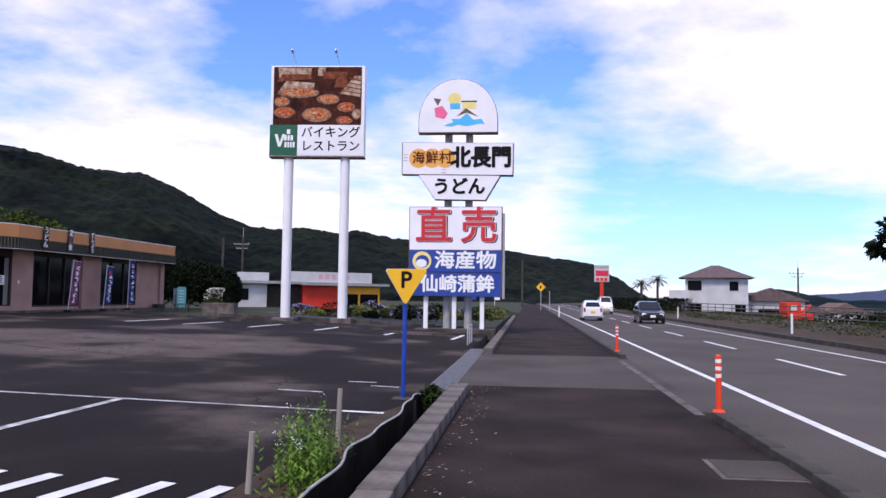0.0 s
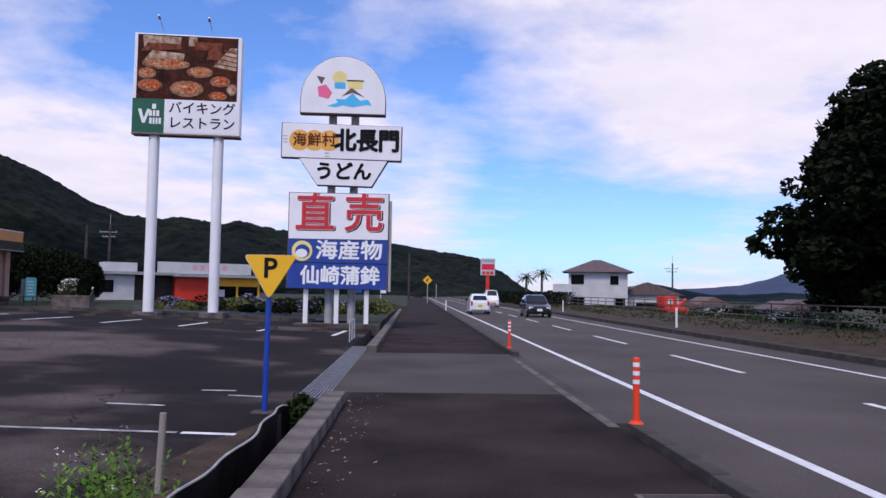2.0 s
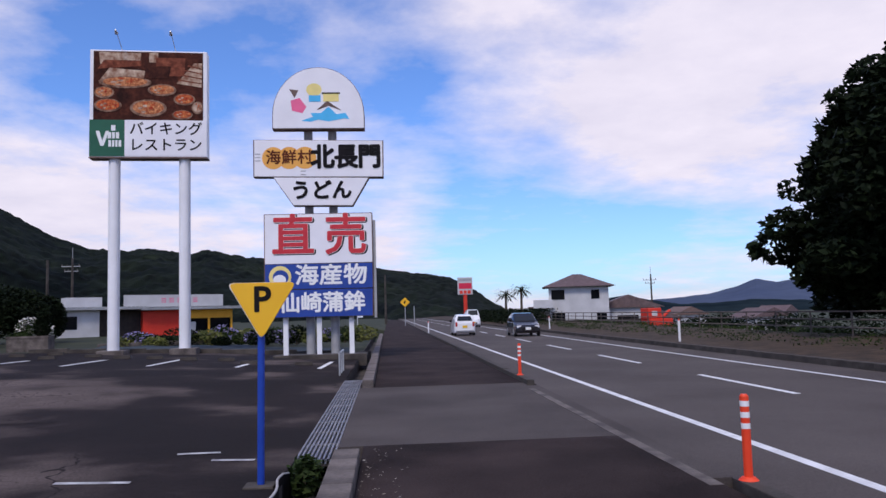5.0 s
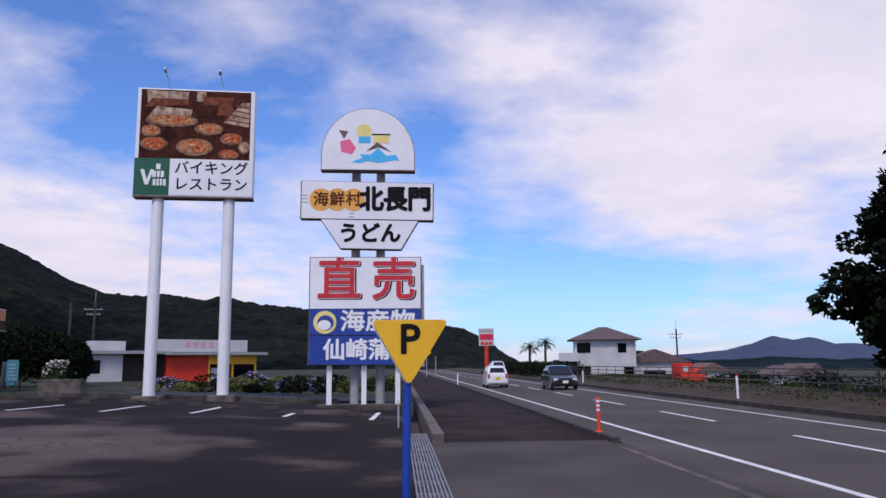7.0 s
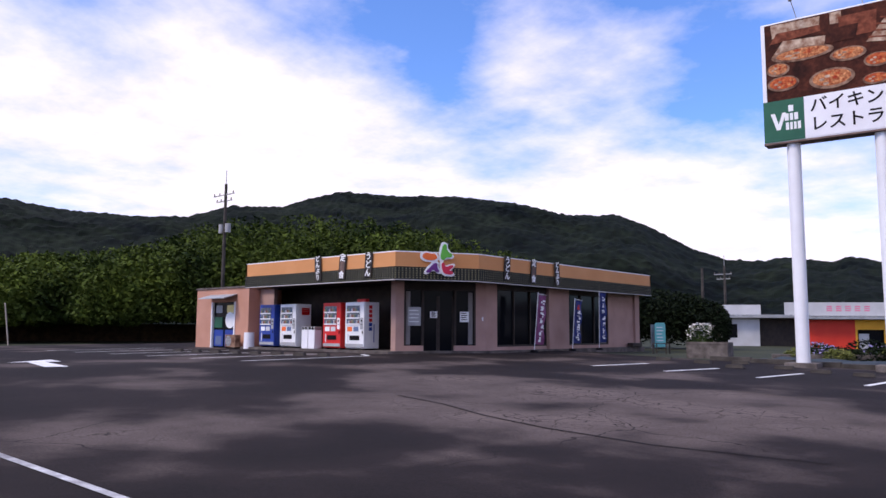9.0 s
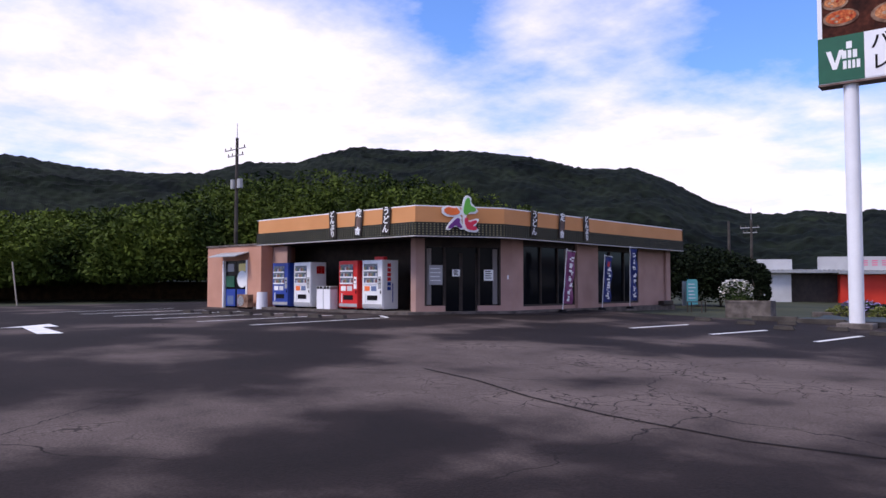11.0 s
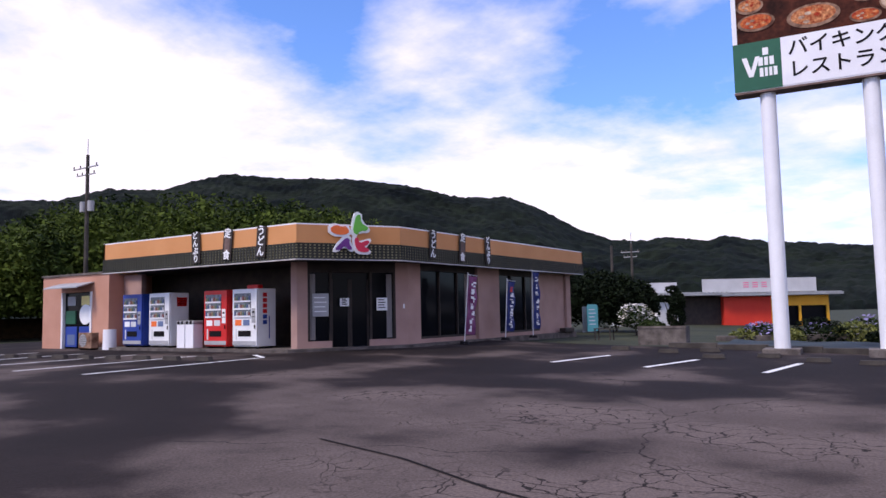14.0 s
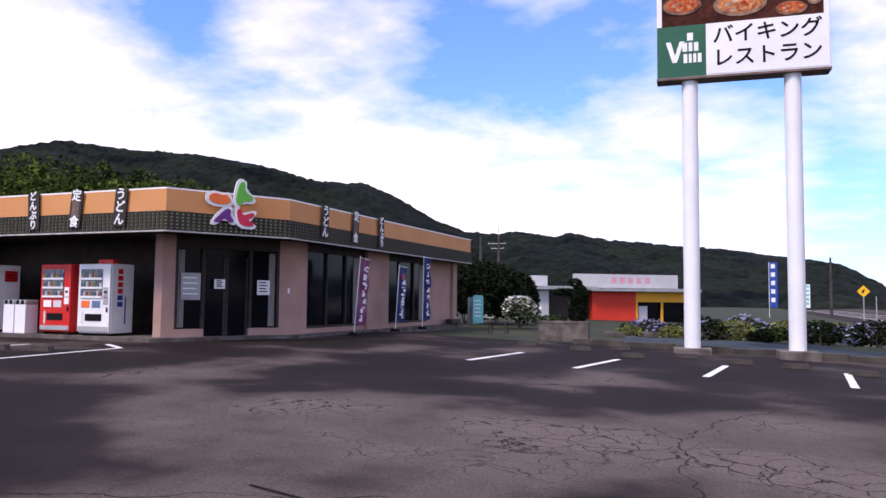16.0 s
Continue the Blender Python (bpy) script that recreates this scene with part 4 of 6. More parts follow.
    for i in range(3):
        p, q = F[i], F[i + 1]
        peach = wall_along("fascia", p, q, 3.86, 4.39, 0.12, M_PEACH, t, "peach coloured fascia panel")
        wall_along("coping", p, q, 4.39, 4.43, 0.16, M_WPAINT, peach, "thin pale coping")
        wall_along("band", p, q, 3.40, 3.855, 0.10, M_GOLD, t, "pale gold band behind the lattice")
        L = (Vector(q) - Vector(p)).length
        dn = (Vector(q) - Vector(p)) / L
        nn = Vector((dn.y, -dn.x)) * 0.02
        for k in range(6):
            z = 3.41 + 0.083 * k
            wall_along("strip", (p[0] + nn.x, p[1] + nn.y), (q[0] + nn.x, q[1] + nn.y), z - 0.004, z + 0.04, 0.03, M_BAND, t)
        wall_along("edge_strip", (p[0] + 1.5 * nn.x, p[1] + 1.5 * nn.y), (q[0] + 1.5 * nn.x, q[1] + 1.5 * nn.y), 3.37, 3.405, 0.1, M_HOSE, t)
        bm = bmesh.new()
        n_ = int(L / 0.13)
        for k in range(n_):
            c = Vector(p) + dn * (k + 0.5) * L / n_ + nn
            box(bm, -0.036, 0.036, -0.006, 0.012, 3.41, 3.85)
            bmesh.ops.transform(bm, matrix=Matrix.Translation((c.x, c.y, 0)) @ Matrix.Rotation(math.atan2(dn.y, dn.x), 4, "Z"), verts=bm.verts[-8:])
        tagged(part("lattice_slats", bm, M_BAND, t), kind="stuff")
    # end returns of the fascia
    wall_along("fascia", (-32.0, 26.0), (-32.0, 24.7), 3.40, 4.42, 0.1, M_PEACH, t)
    wall_along("fascia", (-21.16, 41.6), (-33.2, 41.6), 3.40, 4.42, 0.1, M_PEACH, t)
    wall_along("fascia", (-33.2, 41.6), (-33.2, 26.0), 3.40, 4.42, 0.1, M_PEACH, t)
    # vertical word plates
    def word(chars, x, y, rz, tilt=0.0, red=False):
        m = at(x, y, 3.98, rz) @ Matrix.Rotation(radians(tilt), 4, "Y")
        h = 0.92 if len(chars) < 4 else 0.98
        bm = B(-0.19, 0.19, -0.03, 0.0, -h / 2, h / 2)
        bmesh.ops.transform(bm, matrix=m, verts=bm.verts[:])
        ob = part("word_plate", bm, M_DARKW, t, "dark plate with white characters")
        if red:
            bm = B(-0.12, 0.12, -0.036, -0.03, -0.2, 0.2)
            bmesh.ops.transform(bm, matrix=m, verts=bm.verts[:])
            part("red_patch", bm, M_FRAME_D, ob)
        k = len(chars)
        for i, c in enumerate(chars):
            zc = (h / 2 - h * (i + 0.5) / k) if not red else (0.33, -0.33)[i]
            writing("character", c, 0.31 if k < 4 else 0.25, M_WHITE, ob, m @ at(0, -0.042, zc), bold=0.009)

    for chars, x, tilt, red in (("うどん", -24.1, 4, False), ("定食", -25.55, 6, True), ("どんぶり", -27.0, -3, False)):
        word(chars, x, 24.66, 0, tilt, red)
    for chars, y, tilt, red in (("うどん", 29.2, 3, False), ("定食", 31.0, 4, True), ("どんぶり", 32.75, -3, False)):
        word(chars, -21.12, y, 90, tilt, red)
    # emblem of four petals
    ang = math.degrees(math.atan2(27.5 - 24.7, -21.16 + 22.75))
    m = at(-21.95 + 0.06, 26.1 - 0.03, 4.12, ang) @ Matrix.Diagonal((0.86, 1, 0.86, 1))

    def petal(pts, mat, grow=0.0):
        for _ in range(1):
            pts = [q for (a, b), (c, d) in zip(pts, pts[1:] + pts[:1]) for q in ((0.75 * a + 0.25 * c, 0.75 * b + 0.25 * d), (0.25 * a + 0.75 * c, 0.25 * b + 0.75 * d))]
        cx, cz = sum(p[0] for p in pts) / len(pts), sum(p[1] for p in pts) / len(pts)
        pp = [(cx + (a - cx) * (1 + grow) + (0.05 if a > cx else -0.05) * (grow > 0), cz + (b - cz) * (1 + grow) + (0.05 if b > cz else -0.05) * (grow > 0)) for a, b in pts]
        bm = prism(bmesh.new(), pp, -0.05 if grow else -0.07, -0.01 if grow else -0.045)
        bmesh.ops.transform(bm, matrix=m, verts=bm.verts[:])
        return part("emblem_outline" if grow else "emblem_petal", bm, mat, t, "white outlined colourful emblem petal")

    shapes = ((("orange"), [(-0.78, 0.16), (-0.6, 0.32), (-0.3, 0.25), (-0.22, 0.3), (-0.05, 0.1), (-0.25, -0.02), (-0.6, 0.0)]),
              (("green"), [(0.05, 0.1), (0.1, 0.4), (0.18, 0.68), (0.34, 0.7), (0.34, 0.4), (0.62, 0.28), (0.55, 0.14), (0.32, 0.14), (0.2, -0.02)]),
              (("purple"), [(-0.62, -0.52), (-0.4, -0.3), (-0.2, -0.1), (-0.06, -0.16), (-0.1, -0.3), (0.04, -0.5), (-0.12, -0.52), (-0.26, -0.38), (-0.42, -0.55)]),
              (("red"), [(0.1, -0.12), (0.24, -0.08), (0.28, -0.3), (0.6, -0.16), (0.66, -0.28), (0.42, -0.42), (0.64, -0.46), (0.6, -0.6), (0.26, -0.58), (0.14, -0.42)]))
    for k, pts in shapes:
        petal(pts, M_WHITE, 0.12)
    for k, pts in shapes:
        petal(pts, M_LOGO[k])
    return t


restaurant()


def annex():
    t = thing("annex", at(0, 0, 0), "low salmon rendered annex with a coin-operated door", "outbuilding")
    Z = 0.70
    for x0, x1 in ((-37.4, -36.05), (-34.05, -33.02)):
        part("front_wall", B(x0, x1, 25.6, 25.8, Z - 0.3, 3.48), M_SALMON, t)
    part("over_door", B(-36.05, -34.05, 25.6, 25.8, 2.85, 3.48), M_SALMON, t)
    part("side_wall", B(-37.4, -37.2, 25.8, 32, Z - 0.3, 3.48), M_SALMON, t)
    part("inner_side_wall", B(-33.22, -33.02, 25.8, 32, Z - 0.3, 3.48), M_SALMON, t)
    part("rear_wall", B(-37.2, -33.22, 31.8, 32, Z - 0.3, 3.48), M_SALMON, t)
    part("roof", B(-37.45, -32.97, 25.55, 32.05, 3.484, 3.56), M_KERB, t)
    part("inside", B(-36.2, -33.9, 26.5, 26.6, Z, 3.0), M_DARKW, t)
    fr = part("door_frame", B(-36.05, -35.95, 25.56, 25.7, Z, 2.85), M_WPAINT, t)
    part("jamb", B(-34.15, -34.05, 25.56, 25.7, Z, 2.85), M_WPAINT, fr)
    for k, x in enumerate((-35.95, -35.04)):
        d = part("glazed_door", B(x, x + 0.88, 25.68, 25.72, Z + 0.02, 2.82), M_GLASSD, t, "glazed door with posters")
        part("lower_panel", B(x + 0.06, x + 0.82, 25.66, 25.68, Z + 0.08, Z + 0.85), M_VBLUE, d, "blue lower panel")
        part("poster", B(x + 0.2, x + 0.7, 25.65, 25.66, Z + 0.15, Z + 0.55), M_CANS[0], d)
        part("green_box", B(x + 0.1, x + 0.75, 25.64, 25.68, Z + 0.95, Z + 1.45), M_GREENP, d) if k == 0 else part("round_notice", prism(bmesh.new(), ring(x + 0.48, Z + 1.3, 0.38, 0.38), 25.64, 25.67), M_WHITE, d, "round white notice")
        part("top_notice", B(x + 0.2, x + 0.72, 25.65, 25.67, Z + 1.65, Z + 2.0), (M_GREY, M_LOGO["sand"])[k], d)
    aw = part("awning", B(-36.15, -33.95, 24.9, 25.6, 2.98, 3.02), M_TINROOF, t, "small sloping metal awning")
    me = aw.data
    for v in me.vertices:
        v.co.z += 0.28 * (v.co.y - 24.9)
    return t


annex()


def vending(x, mat, label, panel_mat, side_sign=None):
    t = thing("vending_machine", at(x, 25.45, ZB + 0.06), label, "vending machine", "drink vending machines")
    body = part("body", B(0, 1.1, 0.06, 0.8, 0.06, 1.86, bevel=0.02), mat, t)
    door = part("door", B(0.01, 1.09, 0.0, 0.058, 0.1, 1.85, bevel=0.015), mat, t)
    win = part("display_window", B(0.1, 0.84, -0.012, 0.0, 0.98, 1.72), M_DISP, door, "lit display window")
    for r in range(3):
        z = 1.03 + 0.235 * r
        part("shelf", B(0.1, 0.84, -0.034, -0.012, z - 0.055, z), M_WPAINT, win)
        for k in range(8):
            part("can", C((0.15 + 0.092 * k, -0.022, z), (0.15 + 0.092 * k, -0.022, z + 0.10 + 0.035 * ((k + r) % 3 == 0)), 0.028, n=8), M_CANS[(k * 3 + r * 2) % 5], win)
    part("coin_panel", B(0.88, 1.04, -0.01, 0.0, 0.8, 1.25), panel_mat, door)
    part("coin_slot", B(0.92, 1.0, -0.02, -0.01, 1.1, 1.16), M_BLACK, door)
    part("sticker", B(0.14, 0.42, -0.008, 0.0, 0.72, 0.9), M_LOGO["orange"] if mat is M_VWHITE else M_WHITE, door)
    part("sticker", B(0.5, 0.78, -0.008, 0.0, 0.72, 0.9), M_CANS[3] if mat is not M_VWHITE else M_CANS[0], door)
    part("delivery_flap", B(0.28, 0.84, -0.014, 0.0, 0.38, 0.56, bevel=0.006), M_BLACK, door, "black delivery flap")
    for k in range(4):
        part("button", B(0.9 + 0.035 * k, 0.922 + 0.035 * k, -0.016, -0.01, 0.98, 1.0), M_BLACK, door)
    part("lock_handle", B(1.0, 1.04, -0.03, -0.01, 0.62, 0.74, bevel=0.005), M_BLACK, door, "black lock handle")
    part("kick_plate", B(0.04, 1.06, -0.006, 0.0, 0.12, 0.24), M_GREY, door, "grey lower strip")
    part("lower_print", B(0.16, 0.22, -0.007, 0.0, 0.28, 0.62), M_CANS[3], door)
    for fx in (0.05, 0.95):
        part("foot", B(fx, fx + 0.1, 0.1, 0.7, 0.0, 0.06), M_BLACK, t)
    if side_sign:
        for (y0, y1, z0, z1, m_) in side_sign:
            part("side_mark", B(1.1, 1.106, y0, y1, z0, z1), m_, body)
    return t


vending(-31.95, M_VBLUE, "blue drink vending machine under the eaves", M_GREY)
vending(-30.45, M_VWHITE, "white drink vending machine with a red side label", M_GREY, [(0.3, 0.7, 1.4, 1.7, M_VRED)] + [(0.34, 0.66, 1.45 + 0.08 * k, 1.48 + 0.08 * k, M_WHITE) for k in range(3)])
vending(-27.6, M_VRED, "red drink vending machine under the eaves", M_WHITE)
vending(-26.25, M_VWHITE, "white drink vending machine with side lettering", M_GREY, [(0.25, 0.42, 0.75 + 0.17 * k, 0.88 + 0.17 * k, M_VRED if k > 1 else M_NAVY) for k in range(6)] + [(0.5, 0.54, 0.3, 1.0, M_NAVY)])
rb = part("red_topper", B(-25.75, -25.25, 25.6, 25.8, ZB + 1.92, ZB + 2.04, bevel=0.02), M_VRED)
tagged(rb, "small red box on top of the vending machine", "box")


def bin_(x, y, mat):
    t = thing("recycling_bin", at(x, y, ZB + 0.06), "pale plastic recycling bin with round holes", "bin", "recycling bins")
    part("body", B(-0.2, 0.2, -0.2, 0.2, 0, 0.78, bevel=0.02), mat, t)
    part("lid", B(-0.21, 0.21, -0.21, 0.21, 0.78, 0.9, bevel=0.03), M_GREY, t)
    for sx in (-0.09, 0.09):
        part("hole", C((sx, -0.215, 0.84), (sx, -0.2, 0.84), 0.06, n=14), M_BLACK, t)
    return t


b0 = bin_(-28.2, 25.55, M_WPANEL)
copy_thing(b0, at(-28.7, 25.6, ZB + 0.06))


def ac_unit():
    t = thing("air_conditioner", at(-33.6, 25.2, 0.71), "cream outdoor air conditioner unit by the annex wall", "air conditioner")
    part("case", B(-0.4, 0.4, -0.15, 0.15, 0.06, 0.62, bevel=0.02), M_BOWL, t)
    f = part("fan_grille", C((-0.12, -0.16, 0.34), (-0.12, -0.15, 0.34), 0.23, n=24), M_GREY, t)
    for k in range(6):
        part("grille_bar", B(-0.33, 0.09, -0.168, -0.16, 0.17 + 0.065 * k, 0.18 + 0.065 * k), M_BLACK, f)
    for x in (-0.32, 0.26):
        part("foot", B(x, x + 0.08, -0.16, 0.16, 0, 0.06), M_BLACK, t)
    return t


ac_unit()
tk = solid("water_tank", C((0, 0, 0), (0, 0, 0.72), 0.24, 0.22, n=20), M_WPANEL, "white plastic barrel beside the annex", "barrel", m=at(-32.55, 25.35, 0.72))


def nobori(x, y, rz, cloth, top, h, lean, label):
    z = gz(x, y)
    t = thing("banner_flag", pose(x, y, z, 0, lean, rz), label, "banner flag", "promotional banner flags")
    part("pole", C((0, 0, 0), (0, 0, h + 0.1), 0.014, n=8), M_WPAINT, t)
    part("cross_arm", C((0, 0, h + 0.04), (0.5, 0, h + 0.04), 0.01, n=6), M_WPAINT, t)
    part("base", C((0, 0, 0), (0, 0, 0.1), 0.18, 0.14, n=14), M_BLACK, t, "dark weighted base")
    vs, fs = [], []
    n = 14
    for i in range(n + 1):
        zz_ = 0.35 + (h - 0.35) * i / n
        for j in range(4):
            vs.append((0.02 + 0.15 * j, 0.05 * math.sin(i * 0.9 + j * 1.1), zz_))
    for i in range(n):
        for j in range(3):
            a = i * 4 + j
            fs.append((a, a + 1, a + 5, a + 4))
    c = sheet("cloth", vs, fs, cloth, t, "printed cloth")
    rng = random.Random(int(abs(x * 10 + y * 7)))
    for i in range(7):
        zc = h - 0.2 - i * (h - 0.6) / 7
        for k in range(3):
            w, o_ = rng.uniform(0.02, 0.09), rng.uniform(-0.07, 0.07)
            hh = rng.uniform(0.02, 0.10)
            part("printed_bar", B(0.24 + o_ - w, 0.24 + o_ + w, -0.075, -0.07, zc - 0.06 * k - hh, zc - 0.06 * k), M_WHITE if i or not top else top, c)
    return t


nobori(-21.1, 31.0, 78, M_PURP, None, 2.35, 6, "purple and white promotional banner flag on a pole")
nobori(-21.1, 33.9, 80, M_NAVYC, M_VRED, 2.2, 5, "navy and red promotional banner flag on a pole")
nobori(-21.1, 36.2, 80, M_NAVYC, None, 2.6, 1, "navy banner flag with white print on a pole")


def a_board():
    t = thing("sandwich_board", at(-21.2, 42.6, gz(-21.2, 42.6), 75), "teal sandwich board with pale writing", "sandwich board")
    part("panel", prism(bmesh.new(), [(-0.4, 0.05), (0.4, 0.05), (0.4, 1.2), (0.3, 1.3), (-0.3, 1.3), (-0.4, 1.2)], -0.03, 0.0), M_TEAL, t)
    part("back_panel", B(-0.38, 0.38, 0.25, 0.28, 0.0, 1.2), M_GREY, t)
    for k in range(5):
        part("writing_bar", B(-0.28, 0.22 - 0.05 * (k % 3), -0.036, -0.03, 0.35 + 0.17 * k, 0.40 + 0.17 * k), M_WHITE, t)
    return t


a_board()
solid("shoe_scraper", B(-0.5, 0.5, -0.15, 0.15, 0, 0.2, bevel=0.03), M_DARKW, "small dark trough against the wall", "trough", m=at(-21.6, 40.6, ZB + 0.06, 90))


# ---- plants ----
rng = np.random.default_rng(3)


def shrub(name, x, y, z, blobs, n, size, mat, label, category="shrub", flowers=None, group=""):
    t = thing(name, at(x, y, z), label, category, group)
    bm = bmesh.new()
    for b in blobs[:4]:
        cyl(bm, (0, 0, 0), (b[0] * 0.9, b[1] * 0.9, max(0.1, b[2])), 0.035, 0.012, 6)
    part("stems", bm, M_BARK, t)
    vs, fs = leaves(rng, blobs, n, size)
    sheet("foliage", vs, fs, mat, t)
    if flowers:
        fm, fn, fsz = flowers
        vs, fs = leaves(rng, [(b[0], b[1], b[2] + 0.05, b[3] * 1.06, b[4] * 1.06, b[5] * 1.06) for b in blobs], fn, fsz)
        sheet("blossom", vs, fs, fm, t, "pale blossom")
    return t


def big_planter():
    x, y = -15.6, 35.2
    t = thing("stone_planter", at(x, y, gz(x, 34) - 0.02, 6), "long weathered concrete planter at the edge of the lot", "planter")
    for a in ((-1.0, 1.0, -0.45, -0.37), (-1.0, 1.0, 0.37, 0.45), (-1.0, -0.92, -0.37, 0.37), (0.92, 1.0, -0.37, 0.37)):
        part("side", B(*a, 0.0, 0.78, bevel=0.01), M_KERB, t)
    part("soil", B(-0.92, 0.92, -0.37, 0.37, 0.05, 0.7), M_EARTH, t)
    part("rim", B(-1.02, 1.02, -0.47, -0.36, 0.7, 0.79), M_KERB, t)
    t.scale = (0.8, 0.9, 0.82)
    z = gz(x, 34) + 0.52
    shrub("dwarf_conifer", x + 0.35, y, z, [(0.1, 0, 0.4, 0.32, 0.28, 0.42), (0.15, 0, 0.9, 0.28, 0.26, 0.42), (-0.35, 0, 1.05, 0.4, 0.28, 0.12), (0.0, 0, 1.35, 0.24, 0.2, 0.14)], 2600, 0.06, M_LEAF_T, "clipped dark dwarf conifer in the planter", "conifer")
    shrub("low_plants", x - 0.4, y, z, [(0, 0, 0.1, 0.5, 0.28, 0.2)], 500, 0.06, M_LEAF_S, "low green plants in the planter", "plants")


big_planter()
shrub("flowering_bush", -20.1, 45.4, 0.45, [(0, 0, 0.95, 0.85, 0.8, 0.6), (0.4, 0.1, 0.7, 0.7, 0.7, 0.5)], 2000, 0.08, M_LEAF_S, "rounded bush thick with white flowers", "bush", (M_FLOWER, 700, 0.08))
ft = thing("plant_trolley", at(-18.3, 36.6, 0.62), "low dark slatted plant stand with pots", "plant stand")
for k in range(5):
    part("slat", B(-0.35, 0.35, -0.2 + 0.09 * k, -0.14 + 0.09 * k, 0.42, 0.45), M_DARKW, ft)
for a in (-0.32, 0.28):
    for b in (-0.18, 0.18):
        part("leg", B(a, a + 0.04, b - 0.02, b + 0.02, 0, 0.42), M_DARKW, ft)
for x, y, h, w in ((-24.0, 48.5, 3.7, 2.5), (-22.6, 49.5, 3.4, 1.7), (-26.5, 49.0, 4.0, 2.6), (-21.9, 51.0, 3.0, 1.2)):
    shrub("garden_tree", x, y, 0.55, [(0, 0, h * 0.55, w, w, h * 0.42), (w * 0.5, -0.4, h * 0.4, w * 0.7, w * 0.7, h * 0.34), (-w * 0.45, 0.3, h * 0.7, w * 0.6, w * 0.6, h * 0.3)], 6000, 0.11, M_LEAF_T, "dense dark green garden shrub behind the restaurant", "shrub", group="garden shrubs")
solid("garden_slab", B(-2.6, 2.6, -0.2, 0.2, -0.1, 0.14, bevel=0.02), M_KERB, "long pale concrete slab in the garden", "slab", m=at(-13.2, 43.5, 0.42, 24))
r2 = random.Random(8)
for k in range(26):
    x, y = -15.5 + 13.2 * (k + r2.random()) / 26, 42.5 + 6 * r2.random()
    h = r2.uniform(0.5, 1.1)
    kind = k % 4
    shrub("garden_plant", x, y, 0.2, [(0, 0, h * 0.5, h * 0.9, h * 0.8, h * 0.5), (h * 0.5, 0.2, h * 0.45, h * 0.6, h * 0.6, h * 0.4)], 700, 0.085, (M_LEAF_S, M_LEAF_Y, M_LEAF_S, M_LEAF_T)[kind], ("green garden plant with lilac flower heads" if kind == 2 else "yellowish garden plant in the plot" if kind == 1 else "leafy green garden plant in the plot"), "garden plant", (M_LILAC, 260, 0.09) if kind == 2 else None, "garden plants")


def weeds():
    t = thing("weed_clump", at(-2.1, 5.0, -0.02), "tall bright green weeds with tiny white flowers", "weeds")
    rg = np.random.default_rng(9)
    vs, fs = [], []
    tips = []
    for k in range(130):
        x, y = rg.normal(0, 0.14), rg.normal(0, 0.42)
        x = min(0.25, max(-0.26, x))
        h = rg.uniform(0.22, 0.74)
        dx, dy = rg.normal(0, 0.1), rg.normal(0, 0.1)
        for s in range(int(h * 26)):
            f = s / (h * 26)
            p = np.array((x + dx * f, y + dy * f, h * f))
            a = rg.uniform(0, 6.28)
            L = 0.10 * (1 - 0.5 * f)
            u = np.array((math.cos(a), math.sin(a), 0.5)) * L
            w = np.array((-math.sin(a), math.cos(a), 0)) * L * 0.24
            j = len(vs)
            vs += [tuple(p), tuple(p + u * 0.5 + w), tuple(p + u), tuple(p + u * 0.5 - w)]
            fs.append((j, j + 1, j + 2, j + 3))
        tips.append((x + dx, y + dy, h))
    sheet("foliage", vs, fs, M_LEAF_W, t)
    bm = bmesh.new()
    for x, y, h in tips[:60]:
        cyl(bm, (x * 0.9, y * 0.9, 0), (x, y, h), 0.004, 0.002, 4)
    part("stalks", bm, M_LEAF_W, t)
    vs, fs = leaves(rg, [(x, y, h + 0.03, 0.04, 0.04, 0.03) for x, y, h in tips[::7]], 110, 0.012)
    sheet("flowers", vs, fs, M_FLOWER, t, "tiny white flowers")
    t.scale = (0.75, 0.85, 0.95)
    earth = sheet("weed_bed", [(-2.55, 4.2, 0.012), (-1.94, 3.6, 0.005), (-1.94, 9.6, 0.005), (-2.3, 8.3, 0.012), (-2.5, 6.5, 0.03)], [(0, 1, 2, 3, 4)], M_EARTH)
    tagged(earth, "strip of bare reddish soil beside the drain", "soil")


weeds()
for x, y, h in ((-2.38, 4.35, 0.5), (-2.15, 6.3, 0.62)):
    solid("stake", C((0, 0, 0), (0.02, 0, h), 0.03, 0.027, n=8), M_WOOD, "short weathered stake in the soil", "stake", "stakes", m=at(x, y, 0))
# black liner with a pale wavy edge
vs, fs = [], []
for i, y in enumerate(span(1.5, 10.9, 48)):
    wob = 0.05 * math.sin(y * 1.7) + 0.03 * math.sin(y * 4.1)
    top_ = 0.05 + 0.07 * abs(math.sin(y * 0.9)) if y < 10.6 else 0.02
    vs += [(-1.90 + wob * 0.5, y, -0.4), (-1.86 + wob, y, top_)]
    if i:
        fs.append((2 * i - 2, 2 * i - 1, 2 * i + 1, 2 * i))
liner = sheet("drain_liner", vs, fs, M_RUBBER)
sm = liner.modifiers.new("thick", "SOLIDIFY")
sm.thickness = 0.012
tagged(liner, "black sheet liner with a pale wavy edge", "liner")
cu = bpy.data.curves.new("edge", "CURVE")
cu.dimensions, cu.bevel_depth = "3D", 0.013
sp = cu.splines.new("POLY")
edge = vs[1::2]
sp.points.add(len(edge) - 1)
